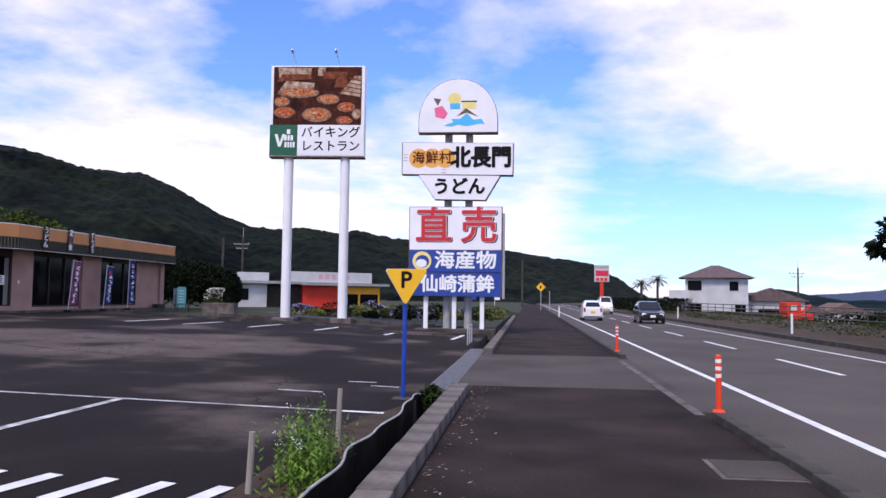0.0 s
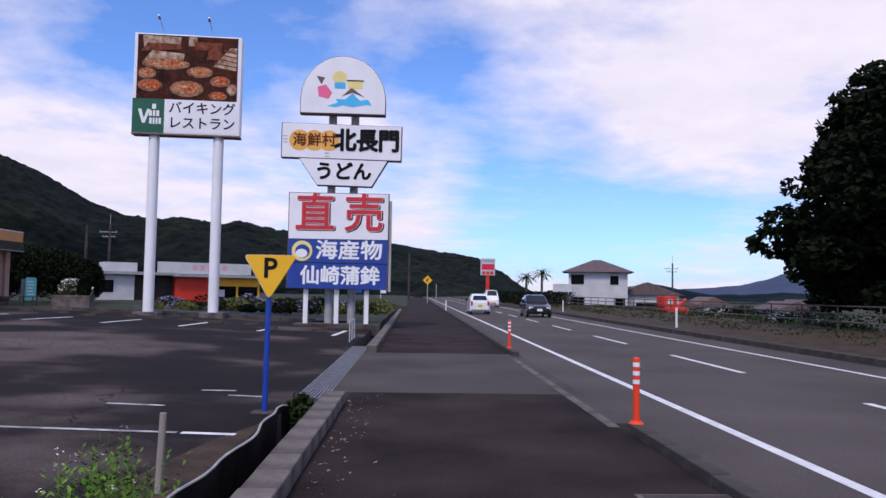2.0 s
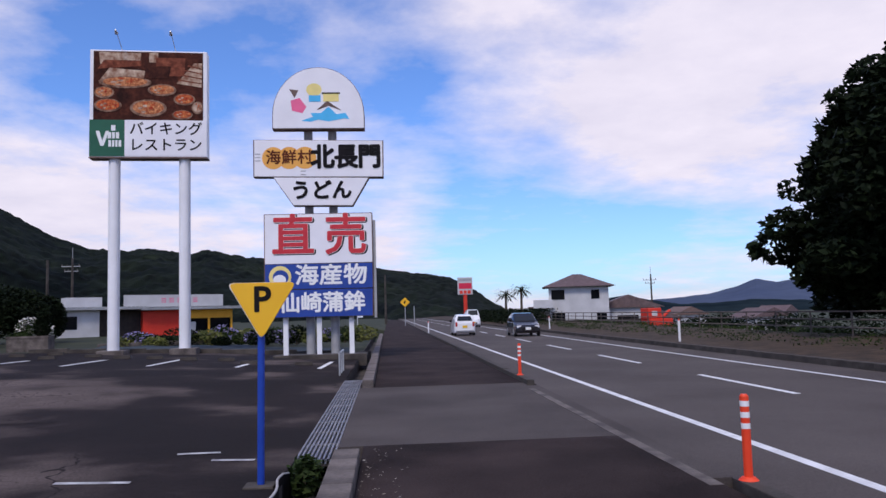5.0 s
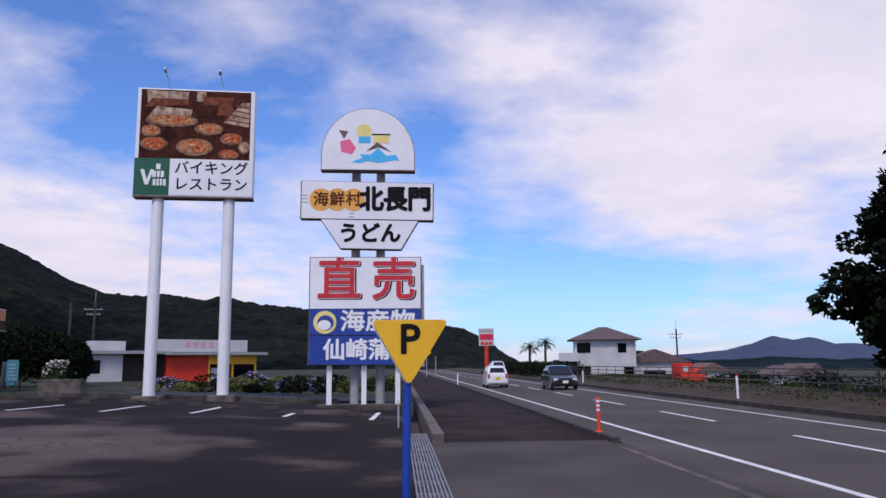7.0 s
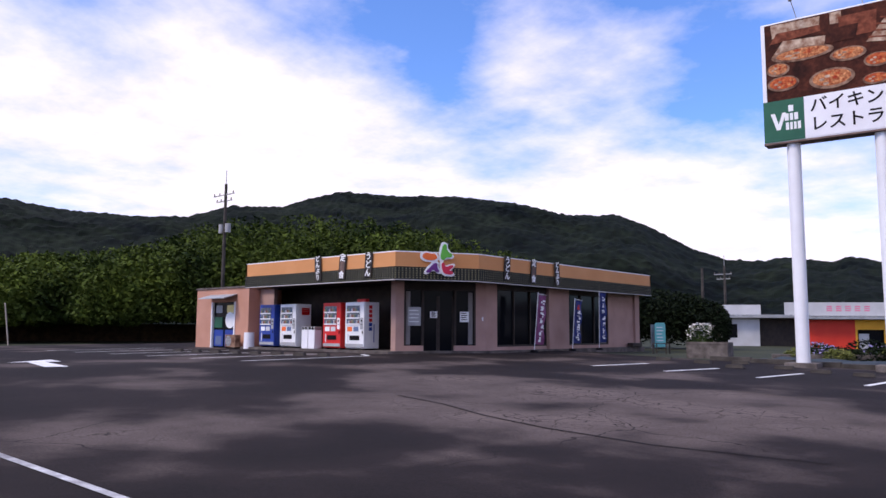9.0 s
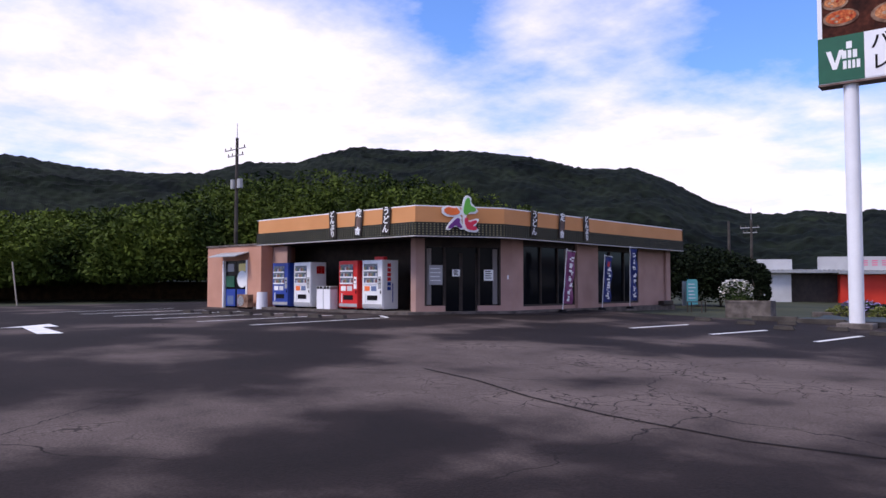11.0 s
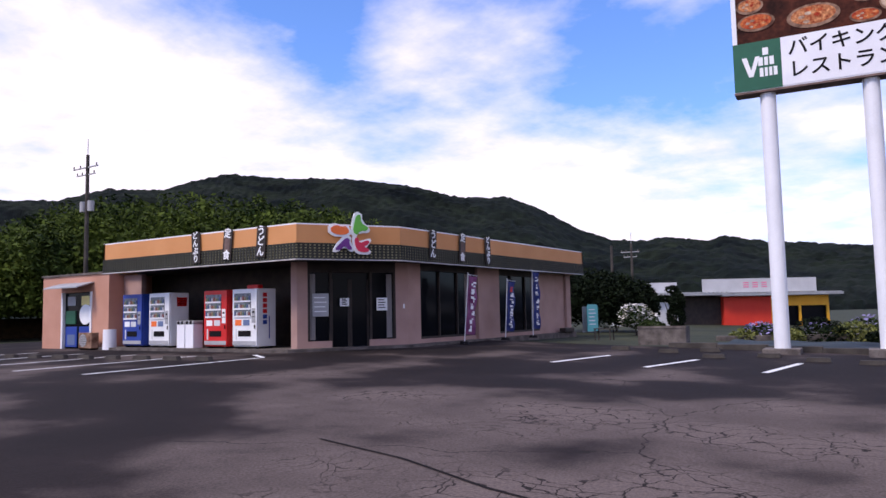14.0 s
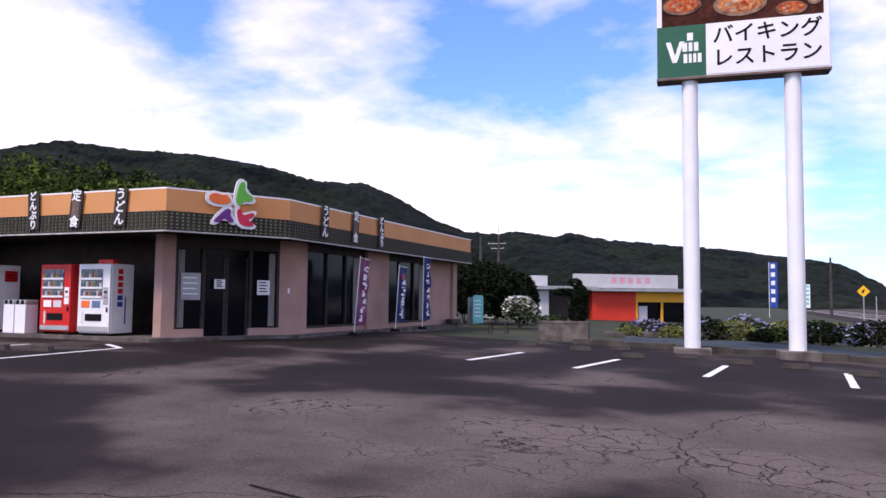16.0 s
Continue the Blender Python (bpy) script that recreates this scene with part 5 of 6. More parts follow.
for p_, v in zip(sp.points, edge):
    p_.co = (*v, 1)
eo = new("edge_tube", cu)
bpy.context.view_layer.update()
me = bpy.data.meshes.new_from_object(eo.evaluated_get(bpy.context.evaluated_depsgraph_get()))
bpy.data.objects.remove(eo)
me.materials.clear()
me.materials.append(M_HOSE)
new("edge_tube", me).parent = liner
shrub("drain_fern", -1.75, 10.9, -0.35, [(0, 0, 0.3, 0.2, 0.3, 0.22)], 260, 0.06, M_LEAF_S, "small green weeds growing out of the drain", "weeds")


def street_tree():
    t = thing("broadleaf_tree", at(22.9, 29.6, -1.6), "large spreading dark-leaved tree beyond the railing", "tree")
    bm = bmesh.new()
    cyl(bm, (0, 0, -0.5), (0.1, 0, 4.2), 0.45, 0.34, 14)
    limbs = [(-5.5, -1.5, 6.5), (-3.5, 2.0, 8.8), (0.5, 0, 12.5), (4, -1, 9), (3.5, 3, 7), (-2.5, -3.5, 7.5), (-6.5, 0.5, 5.6)]
    for q in limbs:
        cyl(bm, (0.1, 0, 3.6), (q[0] * 0.5, q[1] * 0.5, 3.6 + (q[2] - 3.6) * 0.6), 0.2, 0.12, 9)
        cyl(bm, (q[0] * 0.5, q[1] * 0.5, 3.6 + (q[2] - 3.6) * 0.6), q, 0.12, 0.03, 7)
    part("trunk", bm, M_BARK, t)
    rg = np.random.default_rng(21)
    blobs = []
    prof = [(3.4, 5.2), (4.3, 7.5), (5.8, 9.0), (7.2, 8.7), (8.8, 7.7), (10.6, 6.3), (12.6, 4.6), (14.4, 2.6), (15.6, 0.5)]
    for k in range(620):
        a = rg.uniform(0, 6.28)
        h = 3.2 + 12.2 * rg.uniform(0, 1) ** 1.2
        for (h0, r0), (h1, r1) in zip(prof, prof[1:]):
            if h0 <= h <= h1:
                rim = r0 + (r1 - r0) * (h - h0) / (h1 - h0)
        r = rg.uniform(0.7, 1.35)
        rad = max(0, rim - r * 0.7 + 0.5 * math.sin(3 * a + h)) * rg.uniform(0.3, 1.0) ** 0.5
        blobs.append((rad * math.cos(a), rad * math.sin(a), h, r, r, r * 0.6))
    vs, fs = leaves(rg, blobs, 150000, 0.20, 0.6)
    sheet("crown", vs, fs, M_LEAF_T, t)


street_tree()
rl = np.random.default_rng(31)
vs, fs = [], []
for k in range(260):
    x = -1.12 + abs(rl.normal(0, 0.22))
    p = np.array((x, rl.uniform(0.5, 12), 0.006 + 0.012 * rl.random()))
    a, L = rl.uniform(0, 6.28), rl.uniform(0.008, 0.028)
    u, w = np.array((math.cos(a), math.sin(a), 0.2)) * L, np.array((-math.sin(a), math.cos(a), 0.1)) * L * 0.5
    j = len(vs)
    vs += [tuple(p - u), tuple(p + w), tuple(p + u), tuple(p - w)]
    fs.append((j, j + 1, j + 2, j + 3))
tagged(sheet("fallen_leaves", vs, fs, M_WOOD), "dry leaves and grit along the kerb", "litter", kind="stuff")


def grove():
    rg = np.random.default_rng(5)
    vs, fs = [], []
    skyline = [(-90, 4.6), (-70, 5.2), (-63, 6.4), (-58, 8.3), (-54, 9.0), (-47, 8.9), (-42, 8.4), (-39, 7.2), (-35, 5.8), (-30, 4.0)]
    for k in range(560):
        deg_ = rg.uniform(-88, -33)
        az = radians(deg_)
        d = rg.uniform(58, 78)
        x, y = -7 + d * math.sin(az), 8 + d * math.cos(az)
        if x > -38 and y < 48:
            continue
        for (a0, e0), (a1, e1) in zip(skyline, skyline[1:]):
            if a0 <= deg_ <= a1:
                el = e0 + (e1 - e0) * (deg_ - a0) / (a1 - a0)
        h = (math.tan(radians(el)) * d + 1.2) * (rg.uniform(0.86, 1.03) if d > 66 else rg.uniform(0.6, 0.95))
        w = rg.uniform(1.5, 2.6)
        lean = rg.normal(0, 0.6, 2)
        v, f = leaves(rg, [(x + lean[0] * q, y + lean[1] * q, 0.5 + h * q, w * (1.25 - 0.75 * q), w * (1.25 - 0.75 * q), h * 0.15) for q in (0.42, 0.62, 0.84)], 560, 0.22, 0.7)
        o = len(vs)
        vs += v
        fs += [tuple(i + o for i in q) for q in f]
    tagged(sheet("bamboo_grove", vs, fs, M_LEAF_B), "thick green bamboo grove behind the restaurant", "grove", kind="stuff")
    bk = solid("grove_bank", B(-1, 1, -40, 40, 0, 3.5), M_EARTH, "dark earth bank under the grove", "bank", kind="structure", m=pose(-66, 46, -1.5, 0, 0, -32))


grove()


# ---- second restaurant across the garden ----
def second_shop():
    t = thing("red_and_yellow_eatery", at(-19.6, 65.5, 0.3, 33), "low white, red and yellow eatery with a sheet roof", "restaurant building")
    part("white_wing", B(-10.7, -5.5, 0, 8, -0.4, 2.7), M_WALLW, t)
    part("window", B(-9.9, -7.6, -0.03, 0.0, 1.0, 2.2), M_GLASSD, t)
    # dark slab and block stand in for shade in the doorway and under the roof
    part("door_opening", B(-10.68, -10.25, -0.04, 0.0, 0.0, 2.0), M_DARKW, t)
    part("carport", B(-5.5, -1.2, 1.2, 8, -0.4, 2.7), M_DARKW, t, "solid block coloured like the shade under the roof")
    part("wing_roof", B(-11.5, -0.8, -1.0, 8.5, 2.75, 2.95), M_TINROOF, t)
    for k in range(26):
        part("roof_rib", B(-11.4 + 0.41 * k, -11.25 + 0.41 * k, -1.05, 8.5, 2.95, 3.03), M_TINROOF, t)
    part("red_wall", B(-1.2, 3.2, 0, 8, -0.4, 2.6), M_REDW, t)
    part("yellow_wall", B(3.2, 8.6, 0.0, 8, 1.75, 2.6), M_YELW, t)
    part("shop_window", B(3.2, 8.6, 0.6, 0.8, -0.4, 1.75), M_GLASSD, t)
    for x in (3.2, 5.8, 8.4):
        part("yellow_post", B(x, x + 0.2, 0, 0.3, -0.4, 1.75), M_YELW, t)
    part("white_board", B(3.6, 4.5, 0.4, 0.5, -0.4, 1.4), M_WALLW, t)
    part("front_roof", B(-1.6, 9.6, -1.3, 8.3, 2.65, 2.85), M_TINROOF, t)
    for k in range(26):
        part("roof_rib", B(-1.5 + 0.43 * k, -1.36 + 0.43 * k, -1.35, 8.3, 2.85, 2.92), M_TINROOF, t)
    sg = part("sign_board", B(-3.2, 7.4, -0.4, -0.2, 2.95, 4.1), M_WALLW, t, "long white sign board")
    for k in range(5):
        for j in range(3):
            part("faded_character_bar", B(0.6 + 0.85 * k, 1.1 + 0.85 * k, -0.42, -0.4, 3.35 + 0.18 * j, 3.43 + 0.18 * j), M_LOGO["pink"], sg)
    part("rear_block", B(-8.0, -4.5, 5, 9, 2.9, 4.0), M_WALLW, t)
    t.scale = (0.76, 0.5, 0.84)
    return t


second_shop()


def pole_line(x, y, z, h, label, arms=True, trans=True):
    t = thing("utility_pole", at(x, y, z), label, "utility pole", "utility poles")
    part("shaft", C((0, 0, 0), (0, 0, h), 0.17, 0.11, n=12), M_CONC_D, t)
    if arms:
        for k, L in enumerate((0.135 * h, 0.1 * h)):
            a = part("cross_arm", B(-L, L * 0.7, -0.04, 0.04, h - 0.9 - 0.5 * k, h - 0.82 - 0.5 * k), M_GREY, t)
            for s in (-0.95, -0.5, 0.6):
                part("insulator", C((L * s, 0, h - 0.82 - 0.5 * k), (L * s, 0, h - 0.64 - 0.5 * k), 0.045, n=8), M_KERB, a)
        part("tip_rod", C((0, 0, h), (0, 0, h + 1.1), 0.03, n=6), M_GREY, t)
    if trans:
        for s in (-0.45, 0.45):
            part("transformer", C((s, 0, h - 3.9), (s, 0, h - 3.2), 0.22, n=12), M_GREY, t)
    return t


pole_line(-55.5, 38.5, 0.4, 12.6, "concrete utility pole with transformers and cross arms")
pole_line(-62, 20, 0.4, 6.0, "bare concrete pole in front of the grove", False, False)
pole_line(-33.0, 77.0, 0.2, 7.5, "plain concrete pole behind the garden", False, False)
pole_line(-33.5, 84.0, 0.2, 8.2, "concrete utility pole behind the garden", True, False)
pole_line(-1.0, 110.0, 0.2, 7.0, "plain concrete pole beyond the eatery", False, False)
pole_line(39.0, 114.0, -2.5, 9.0, "utility pole beside the house", True, False)
gp = solid("leaning_stay", C((0, 0, 0), (-0.9, 0, 2.4), 0.04, n=8), M_WOOD, "thin leaning guard tube by the grove", "stay guard", m=at(-50, 21.5, 0.6))


def navy_flag(x, y, h, mat, label):
    t = thing("roadside_banner", at(x, y, 0.2), label, "banner flag", "roadside banners")
    part("pole", C((0, 0, 0), (0, 0, h), 0.03, n=8), M_WPAINT, t)
    c = part("cloth", B(0.04, 0.85 if h > 4 else 0.7, -0.01, 0.01, 1.1, h), mat, t)
    for k in range(5):
        part("printed_bar", B(0.2, 0.6, -0.02, -0.01, h - (h - 1.2) * (0.19 * k + 0.14), h - (h - 1.2) * (0.19 * k + 0.04)), M_WHITE if mat is not M_WPANEL else M_TEAL, c)


navy_flag(-7.9, 100.0, 6.0, M_NAVY, "tall navy roadside banner with white characters")
navy_flag(-4.6, 100.0, 3.6, M_WPANEL, "pale roadside banner on a pole")


# ---- far side of the road ----
def railing():
    t = thing("guard_railing", at(16.3, 0, 0.3), "pale pipe guard railing along the far verge", "railing")
    pm = None
    for i in range(42):
        y = -12 + 2.75 * i
        if pm is None:
            pm = part("post", C((0, 0, -0.2), (0, 0, 1.0), 0.035, n=8), M_KERB, t)
            pm.location = (0, y, 0)
        else:
            o = pm.copy()
            scene.collection.objects.link(o)
            o.parent = t
            o.location = (0, y, 0)
    for z in (0.38, 0.68, 0.98):
        part("rail", C((0, -12, z), (0, 103, z), 0.03, n=8), M_KERB, t)


railing()
r3 = np.random.default_rng(12)
vs, fs = leaves(r3, [(12.5 + 4.6 * r3.random(), -8 + 130 * k / 260, 0.38, 0.7, 0.6, 0.14) for k in range(260)], 15000, 0.05)
tagged(sheet("verge_weeds", vs, fs, M_LEAF_S), "low green weeds on the far verge", "weeds", kind="stuff")
vs, fs = leaves(r3, [(19.5 + 3.0 * r3.random(), 12 + 78 * k / 90, -0.5, 1.6, 1.4, 0.9) for k in range(90)], 15000, 0.12)
tagged(sheet("slope_bushes", vs, fs, M_LEAF_S), "dark bushes on the slope below the railing", "bushes", kind="stuff")


def house():
    t = thing("white_house", at(23.2, 97.0, -1.1, -12), "two-storey white house with a brown hipped roof", "house")
    part("wall", B(-3.5, 3.7, -3.5, 3.5, 0, 5.46), M_WALLW, t)
    part("lower_wing", B(-5.6, -3.6, -3.0, 3.0, 0, 2.9), M_WALLW, t)
    part("fence_wall", B(-6.5, 10.5, -6.2, -6.0, -0.5, 1.4), M_DARKW, t, "dark boundary wall")
    bm = bmesh.new()
    b = [bm.verts.new(v) for v in ((-4.3, -4.2, 5.45), (4.5, -4.2, 5.45), (4.5, 4.2, 5.45), (-4.3, 4.2, 5.45))]
    a = [bm.verts.new(v) for v in ((-0.4, 0, 7.1), (0.6, 0, 7.1))]
    bm.faces.new((b[0], b[1], a[1], a[0])), bm.faces.new((b[1], b[2], a[1])), bm.faces.new((b[2], b[3], a[0], a[1])), bm.faces.new((b[3], b[0], a[0])), bm.faces.new(b[::-1])
    part("roof", bm, M_TILE, t, "brown hipped tile roof")
    bm = bmesh.new()
    box(bm, -6.1, -3.2, -3.6, 3.4, 2.9, 3.1)
    part("lower_roof", bm, M_TILE, t)
    part("balcony", B(-5.4, -3.0, -4.6, -3.5, 2.9, 3.9), M_WALLW, t)
    for x0, x1, z0, z1 in ((-3.2, -1.6, 3.9, 5.1), (1.6, 2.6, 3.9, 5.0), (-3.2, -1.6, 0.3, 2.3), (2.2, 3.4, 0.4, 2.2)):
        w = part("window", B(x0, x1, -3.54, -3.5, z0, z1), M_GLASSD, t)
        part("window_frame", B(x0 - 0.05, x1 + 0.05, -3.53, -3.5, z0 - 0.06, z0), M_GREY, w)
    part("window", B(-4.9, -4.0, -3.04, -3.0, 0.3, 2.2), M_GLASSD, t)
    gh = thing("grey_outbuilding", at(31.5, 103.0, -1.6, -12), "small grey house with a dark gable roof", "house")
    part("wall", B(-4, 4, -3, 3, 0, 3.2), M_WALLW, gh)
    bm = prism(bmesh.new(), [(-4.6, 3.2), (4.6, 3.2), (0, 4.9)], -3.4, 3.4)
    part("roof", bm, M_TILE, gh)
    part("window", B(-1.5, 1.2, -3.04, -3.0, 0.9, 2.2), M_GLASSD, gh)


house()


def red_machine():
    t = thing("red_crawler_machine", at(26.5, 78.0, -1.4, 10), "bright red farm machine parked below the railing", "farm machine")
    part("body", B(-1.2, 1.4, -0.9, 0.9, 0.7, 1.8, bevel=0.06), M_REDW, t)
    part("cab", B(-1.3, 0.2, -0.8, 0.8, 1.8, 2.9, bevel=0.08), M_REDW, t)
    part("cab_window", B(-0.9, -0.3, -0.83, -0.8, 2.1, 2.6), M_WALLW, t)
    part("chute", C((0.4, 0, 1.7), (1.6, 0, 2.6), 0.16, n=10), M_REDW, t)
    part("track", B(-1.2, 1.2, -0.9, -0.5, 0.0, 0.7, bevel=0.15), M_TYRE, t)
    part("track", B(-1.2, 1.2, 0.5, 0.9, 0.0, 0.7, bevel=0.15), M_TYRE, t)


red_machine()
for k, (x, y, w, h) in enumerate(((52, 150, 9, 3.2), (64, 165, 8, 3.6), (74, 150, 10, 3.0), (46, 175, 8, 3.4), (88, 170, 9, 3.3), (60, 190, 12, 3.5))):
    t = thing("distant_house", at(x, y, -4.0, 10 * k), "distant low house with a reddish roof", "house", "distant houses")
    part("wall", B(-w / 2, w / 2, -3, 3, 0, h), M_WALLW, t)
    part("roof", prism(bmesh.new(), [(-w / 2 - 0.5, h), (w / 2 + 0.5, h), (0, h + 1.8)], -3.5, 3.5), M_FRAME_D if k % 2 else M_TILE, t)
    for j in range(3):
        part("window", B(-w / 2 + 0.8 + j * w / 3.3, -w / 2 + 1.9 + j * w / 3.3, -3.04, -3.0, 0.9, 2.0), M_GLASSD, t)


def palm(x, y, z, h):
    t = thing("palm_tree", at(x, y, z), "small palm tree near the white house", "palm", "palm trees")
    part("trunk", C((0, 0, 0), (0, 0, h), 0.2, 0.14, n=8), M_BARK, t)
    vs, fs = [], []
    for k in range(26):
        a, up = k * 2.4, 0.9 - 1.3 * (k / 26)
        for s in range(5):
            for side in (-1, 1):
                r0, r1 = 0.3 * s, 0.3 * (s + 1.3)
                p = Vector((math.cos(a) * r0, math.sin(a) * r0, h + up * r0 - 0.25 * r0 * r0))
                q = Vector((math.cos(a + side * 0.25) * r1, math.sin(a + side * 0.25) * r1, h + up * r1 - 0.3 * r1 * r1))
                w = Vector((-math.sin(a), math.cos(a), 0)) * 0.17 * side
                j = len(vs)
                vs += [tuple(p), tuple(p + w), tuple(q)]
                fs.append((j, j + 1, j + 2))
    sheet("fronds", vs, fs, M_LEAF_T, t)


palm(14.6, 100, -0.4, 4.2)
palm(17.0, 102, -0.6, 5.0)
vs, fs = leaves(r3, [(12.5 + 5 * r3.random(), 84 + 40 * k / 60, 0.9, 1.6, 1.6, 1.0) for k in range(60)], 9000, 0.16)
tagged(sheet("roadside_hedge", vs, fs, M_LEAF_T), "dark hedge along the far side of the road", "hedge", kind="stuff")
vs, fs = leaves(r3, [(30 + 60 * r3.random(), 90 + 60 * r3.random(), -2.4 + 1.0 * r3.random(), 2.6, 2.6, 1.6) for k in range(70)], 9000, 0.28)
tagged(sheet("valley_trees", vs, fs, M_LEAF_T), "dark clumps of trees in the valley", "trees", kind="stuff")


def road_sign():
    t = thing("store_pole_sign", at(11.4, 120.0, 0.0), "white and red pole sign beside the road", "pole sign")
    part("mast", C((0, 0, 0), (0, 0, 4.5), 0.3, n=12), M_REDW, t)
    c = part("cabinet", B(-1.15, 1.15, -0.3, 0.3, 4.3, 7.0, bevel=0.05), M_WALLW, t)
    part("red_field", B(-1.0, 1.0, -0.32, -0.3, 5.2, 6.1), M_LOGO["red"], c)
    for k in range(3):
        part("print_bar", B(-0.9 + 0.62 * k, -0.4 + 0.62 * k, -0.34, -0.3, 4.45, 4.95), M_REDW, c)
    part("top_bar", B(-1.0, 1.0, -0.32, -0.3, 6.4, 6.8), M_GREY, c)


road_sign()


def warning_sign():
    t = thing("warning_sign", at(1.6, 104, 0), "yellow diamond road warning sign on a grey post", "road sign")
    part("post", C((0, 0, 0), (0, 0, 3.4), 0.05, n=8), M_STEEL, t)
    p = part("plate", prism(bmesh.new(), [(0, 2.5), (0.65, 3.15), (0, 3.8), (-0.65, 3.15)], -0.07, -0.05), M_YEL, t)
    part("symbol", prism(bmesh.new(), [(-0.2, 2.95), (0.0, 2.95), (0.12, 3.3), (0.02, 3.4), (-0.15, 3.2)], -0.075, -0.07), M_BLACK, p)
    part("second_post", C((1.2, 0, 0), (1.2, 0, 2.6), 0.05, n=8), M_STEEL, t)


warning_sign()


# ---- vehicles ----
def vehicle(name, m, L, W, H, paint, label, hood, wind, roof_end, tail, belt=0.92, wr=0.27):
    """A car facing +y: hood, windscreen top, roof end and tail are lengths from the front."""
    t = thing(name, m, label, "car")

    def sect(y, zb, z, half, inset=0.0):
        return [(half, y, zb), (half + 0.01, y, (zb + z) / 2), (half - 0.03 - inset, y, z - 0.05), (half - 0.12 - inset, y, z), (-(half - 0.12 - inset), y, z), (-(half - 0.03 - inset), y, z - 0.05), (-half - 0.01, y, (zb + z) / 2), (-half, y, zb)]

    def loft(rows):
        bm = bmesh.new()
        rs = [[bm.verts.new(v) for v in r] for r in rows]
        for a, b in zip(rs, rs[1:]):
            for i in range(len(a)):
                k = (i + 1) % len(a)
                bm.faces.new((a[i], b[i], b[k], a[k]))
        bm.faces.new(rs[0]), bm.faces.new(rs[-1][::-1])
        bmesh.ops.recalc_face_normals(bm, faces=bm.faces[:])
        return bm

    h = W / 2
    f = L / 2
    hz = belt - 0.08
    body = part("body", loft([sect(f, 0.35, hz - 0.22, h - 0.16), sect(f - 0.12, 0.22, hz - 0.10, h - 0.05), sect(f - hood * 0.6, 0.2, hz, h), sect(f - hood, 0.2, belt, h), sect(0, 0.2, belt, h), sect(f - tail, 0.2, belt + 0.02, h), sect(-f + 0.1, 0.24, belt, h - 0.03), sect(-f, 0.36, belt - 0.05, h - 0.12)]), paint, t)
    part("cabin", loft([sect(f - hood - 0.02, belt - 0.04, belt + 0.02, h - 0.06), sect(f - wind, belt - 0.04, H - 0.03, h - 0.06, 0.10), sect((f - wind + f - roof_end) / 2, belt - 0.04, H, h - 0.06, 0.10), sect(f - roof_end, belt - 0.04, H - 0.05, h - 0.06, 0.10), sect(-f + 0.08, belt - 0.04, belt + 0.04, h - 0.08)]), paint, t)
    e = 0.012

    def quad(nm, pts, mat, parent=t, lb=""):
        bm = bmesh.new()
        vv = [bm.verts.new(p) for p in pts]
        bm.faces.new(vv)
        n = (Vector(pts[1]) - Vector(pts[0])).cross(Vector(pts[2]) - Vector(pts[0])).normalized() * 0.012
        c = sum((Vector(p) for p in pts), Vector()) / 4
        if n.dot(c - Vector((0, 0, 0.8))) < 0:
            n = -n
        ex = bmesh.ops.extrude_face_region(bm, geom=bm.faces[:])
        bmesh.ops.translate(bm, vec=n, verts=[v for v in ex["geom"] if isinstance(v, bmesh.types.BMVert)])
        bmesh.ops.recalc_face_normals(bm, faces=bm.faces[:])
        return part(nm, bm, mat, parent, lb)

    yt, yb = f - wind, f - hood
    wt = h - 0.20
    quad("windscreen", [(-h + 0.16, yb - 0.06, belt + 0.05), (h - 0.16, yb - 0.06, belt + 0.05), (wt - 0.06, yt + 0.04, H - 0.08), (-wt + 0.06, yt + 0.04, H - 0.08)], M_GLASSC)
    re = f - roof_end
    quad("rear_window", [(-h + 0.2, -f + 0.12, belt + 0.12), (h - 0.2, -f + 0.12, belt + 0.12), (wt - 0.1, re - 0.04, H - 0.12), (-wt + 0.1, re - 0.04, H - 0.12)], M_GLASSC)
    for s in (-1, 1):
        ym = (yt + re) / 2
        xb, xt = s * (h - 0.085 + e), s * (h - 0.175 + e)
        quad("side_window", [(xb, yb - 0.3, belt + 0.03), (xb, ym + 0.04, belt + 0.03), (xt, ym + 0.04, H - 0.12), (xt, yt - 0.06, H - 0.12)], M_GLASSC)
        quad("side_window", [(xb, ym - 0.04, belt + 0.03), (xb, -f + 0.5, belt + 0.03), (xt, re + 0.08, H - 0.12), (xt, ym - 0.04, H - 0.12)], M_GLASSC)
        part("tail_lamp", B(s * (h - 0.14) - 0.07, s * (h - 0.14) + 0.07, -f - 0.012, -f + 0.12, belt - 0.28, belt + 0.04, bevel=0.02), M_LAMPR, t, "red tail lamp")
        part("head_lamp", B(s * (h - 0.25) - 0.14, s * (h - 0.25) + 0.14, f - 0.16, f - 0.005, hz - 0.30, hz - 0.14, bevel=0.03), M_LAMPW, t, "clear headlamp")
        part("mirror", B(s * (h + 0.08) - 0.08, s * (h + 0.08) + 0.08, yb - 0.42, yb - 0.3, belt + 0.02, belt + 0.18, bevel=0.03), M_BLACK, t)
        part("door_handle", B(s * (h + 0.012) - 0.012, s * (h + 0.012) + 0.012, ym + 0.1, ym + 0.25, belt - 0.12, belt - 0.09), paint, t)
        for y in (f - 0.62, -f + 0.6):
            w = part("wheel", C((s * (h - 0.16), y, wr), (s * (h + 0.005), y, wr), wr, n=24), M_TYRE, t, "black tyre")
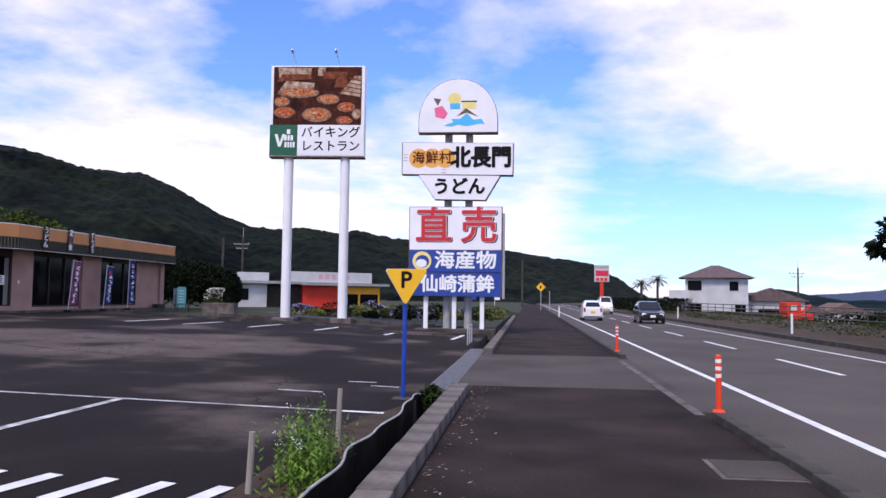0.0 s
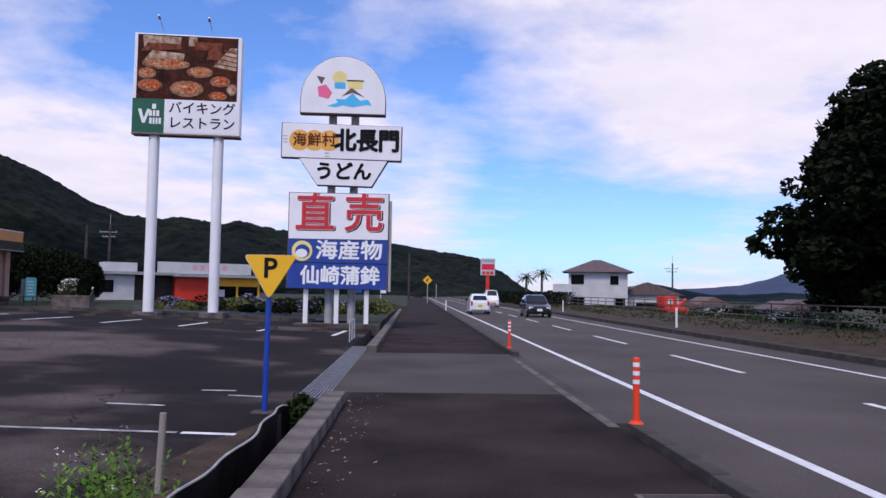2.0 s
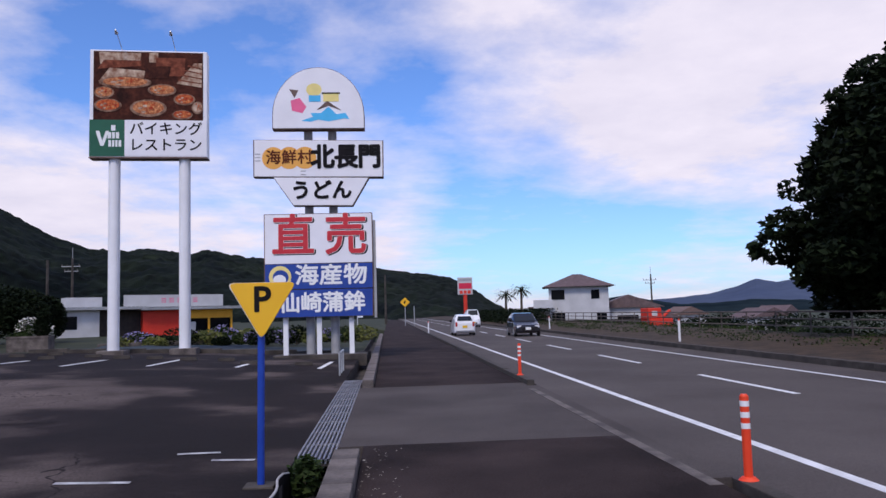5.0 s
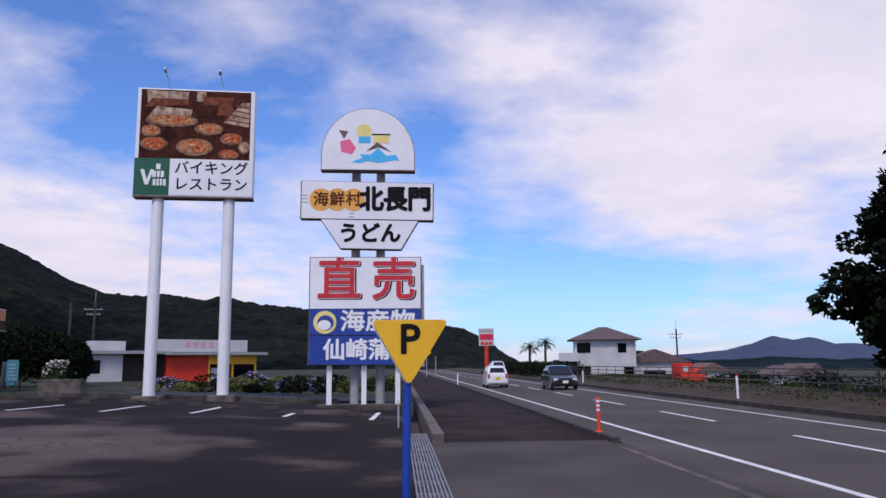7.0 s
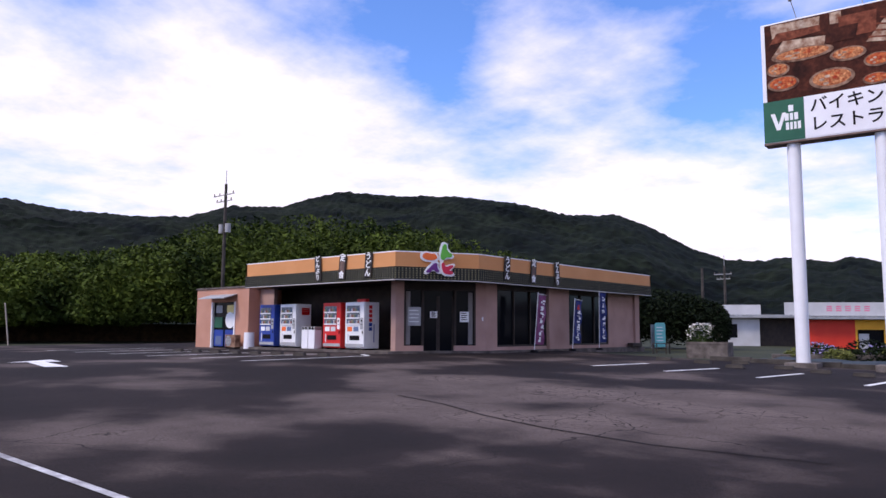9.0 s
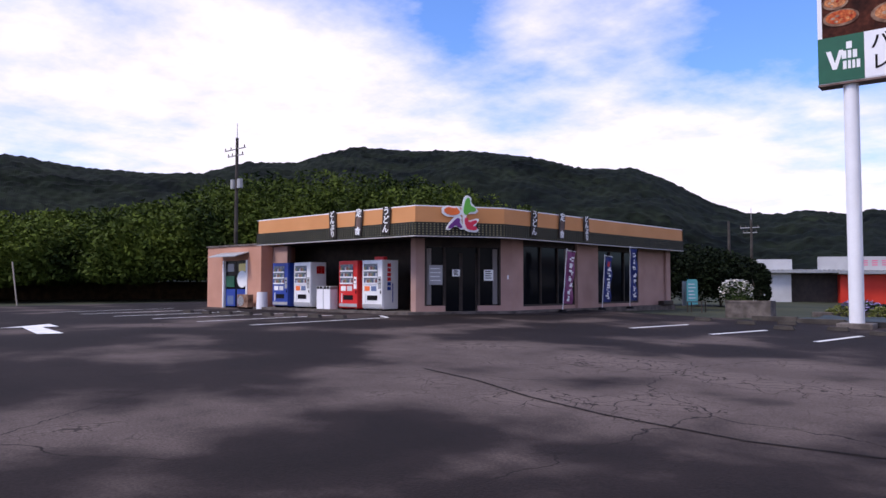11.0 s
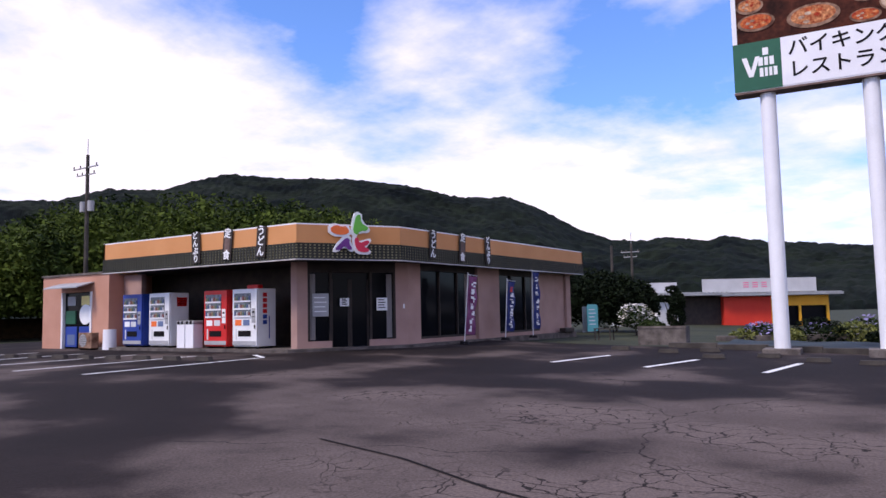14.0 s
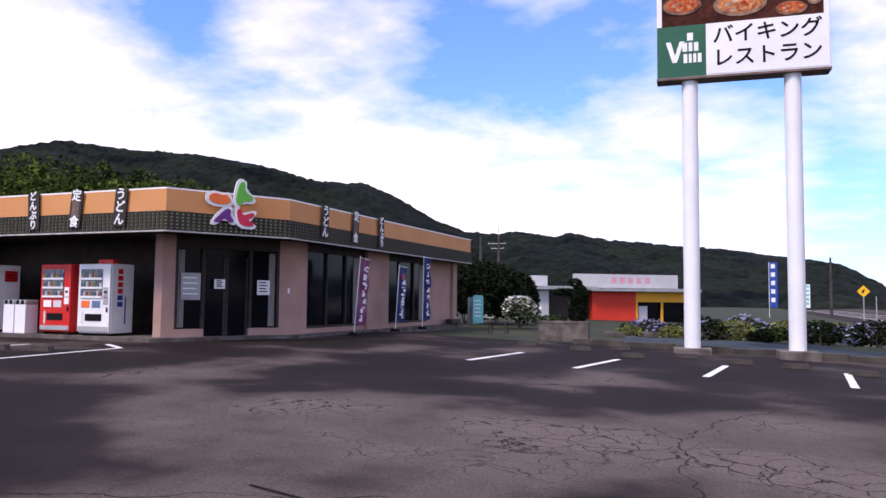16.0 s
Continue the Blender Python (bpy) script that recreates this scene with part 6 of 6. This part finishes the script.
            rim = part("rim", C((s * (h - 0.02), y, wr), (s * (h + 0.014), y, wr), wr * 0.68, n=20), M_RIM, w, "silver rim")
    part("plate", B(-0.17, 0.17, -f - 0.015, -f, 0.55, 0.72), M_PLATEY if paint is M_CWHITE else M_WHITE, t, "number plate")
    part("plate", B(-0.17, 0.17, f - 0.0, f + 0.012, 0.42, 0.58), M_PLATEY if paint is M_CWHITE else M_WHITE, t, "number plate")
    part("grille", B(-0.4, 0.4, f - 0.02, f + 0.006, 0.38, 0.5, bevel=0.01), M_BLACK, t)
    return t


vehicle("compact_car", at(8.1, 52.0, -0.01, 180), 3.8, 1.66, 1.5, M_CBLACK, "black compact car driving on the far lane", 0.95, 1.75, 3.0, 3.6, wr=0.29)
vehicle("kei_hatchback", at(4.6, 57.0, -0.01, 0), 3.4, 1.47, 1.5, M_CWHITE, "white small hatchback with a yellow plate on the near lane", 0.75, 1.4, 2.9, 3.2)
vehicle("kei_van", at(8.3, 84.0, -0.01, 180), 3.4, 1.47, 1.88, M_CWHITE, "white boxy microvan on the far lane", 0.35, 0.85, 3.15, 3.3, belt=1.05)


# ---- hills ----
RIDGE = [(-180, .10), (-120, .11), (-90, .12), (-72, .149), (-68, .14), (-63.5, .137), (-60, .14), (-56.8, .157), (-53.4, .158), (-51.5, .17), (-49, .181), (-45, .177), (-40, .177), (-35.7, .167), (-32, .151), (-28.3, .149), (-26.2, .136), (-22.8, .102), (-20.6, .088), (-18, .085), (-16.8, .089), (-13.9, .081), (-12.8, .088), (-10.7, .079), (-5, .068), (-1.5, .064), (2, .053), (5, .046), (7.1, .026), (8.4, .010), (10, -0.005)]


def ridge_el(a):
    for (a0, e0), (a1, e1) in zip(RIDGE, RIDGE[1:]):
        if a0 <= a <= a1:
            return e0 + (e1 - e0) * (a - a0) / (a1 - a0)
    return -0.01


def hills():
    cx, cy = -4.0, 4.0
    vs, fs = [], []
    az = [-100 + 111 * i / 900 for i in range(901)]
    rs = [i / 40 for i in range(41)] + [1.06]
    D0, D1 = 230.0, 620.0
    for a in az:
        ra = radians(a)
        for k, s in enumerate(rs):
            d = D0 + (D1 - D0) * s + 40 * noise.noise((a * 0.12, s * 3, 1))
            e = ridge_el(a)
            prof = math.sin(min(s, 1.0) * math.pi / 2) ** 0.9 if s <= 1 else 0.8
            x, y = cx + d * math.sin(ra), cy + d * math.cos(ra)
            z = (e * prof + (0.014 * noise.noise((x * 0.012, y * 0.012, 7)) + 0.006 * noise.noise((x * 0.03, y * 0.03, 3))) * (s * (1 - s) * 3 if s < 1 else 0) * min(1, e * 12)) * d + 1.7 * prof - 1.0 * (1 - min(1, s))
            z += 1.6 * noise.noise((x * 0.11, y * 0.11, 5)) + 1.3 * noise.noise((x * 0.27, y * 0.27, 8))
            vs.append((cx + d * math.sin(ra), cy + d * math.cos(ra), z))
    n = len(rs)
    for i in range(len(az) - 1):
        for k in range(n - 1):
            fs.append((i * n + k, i * n + k + 1, (i + 1) * n + k + 1, (i + 1) * n + k))
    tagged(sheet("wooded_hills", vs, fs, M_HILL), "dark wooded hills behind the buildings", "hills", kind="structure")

    def range_(name, pts, D, mat, label):
        vs, fs = [], []
        N = 260
        for i in range(N + 1):
            a = pts[0][0] + (pts[-1][0] - pts[0][0]) * i / N
            for (a0, e0), (a1, e1) in zip(pts, pts[1:]):
                if a0 <= a <= a1:
                    e = e0 + (e1 - e0) * (a - a0) / (a1 - a0)
                    break
            e += 0.0016 * noise.noise((a * 0.9, 0, 2)) + 0.0005 * noise.noise((a * 5, 0, 4))
            for s, q in ((0.8, -0.004), (0.88, 0.35), (0.95, 0.75), (1.0, 1.0), (1.1, 0.6)):
                d = D * s
                vs.append((d * math.sin(radians(a)), d * math.cos(radians(a)), d * e * q if q > 0 else -8))
        for i in range(N):
            for k in range(4):
                fs.append((i * 5 + k, i * 5 + k + 1, i * 5 + k + 6, i * 5 + k + 5))
        tagged(sheet(name, vs, fs, mat), label, "mountains", kind="structure")

    # no real haze here: the mountain colour itself is painted hazy blue
    range_("far_mountains", [(14, 0.004), (18, 0.008), (21, 0.010), (23.5, 0.014), (25.4, 0.022), (26.8, 0.031), (28, 0.0255), (28.9, 0.0285), (30.5, 0.021), (34, 0.017), (40, 0.016), (55, 0.02), (80, 0.012)], 2600, M_FAR, "mountains beyond the valley, blue haze put into their colour")
    range_("near_valley_hill", [(12, 0.0), (15.5, 0.012), (17.5, 0.017), (19, 0.012), (21.5, 0.004), (24, 0.005), (27, 0.008), (30, 0.004), (45, 0.006), (80, 0.005)], 700, M_FARH, "dark green hill across the valley")


hills()
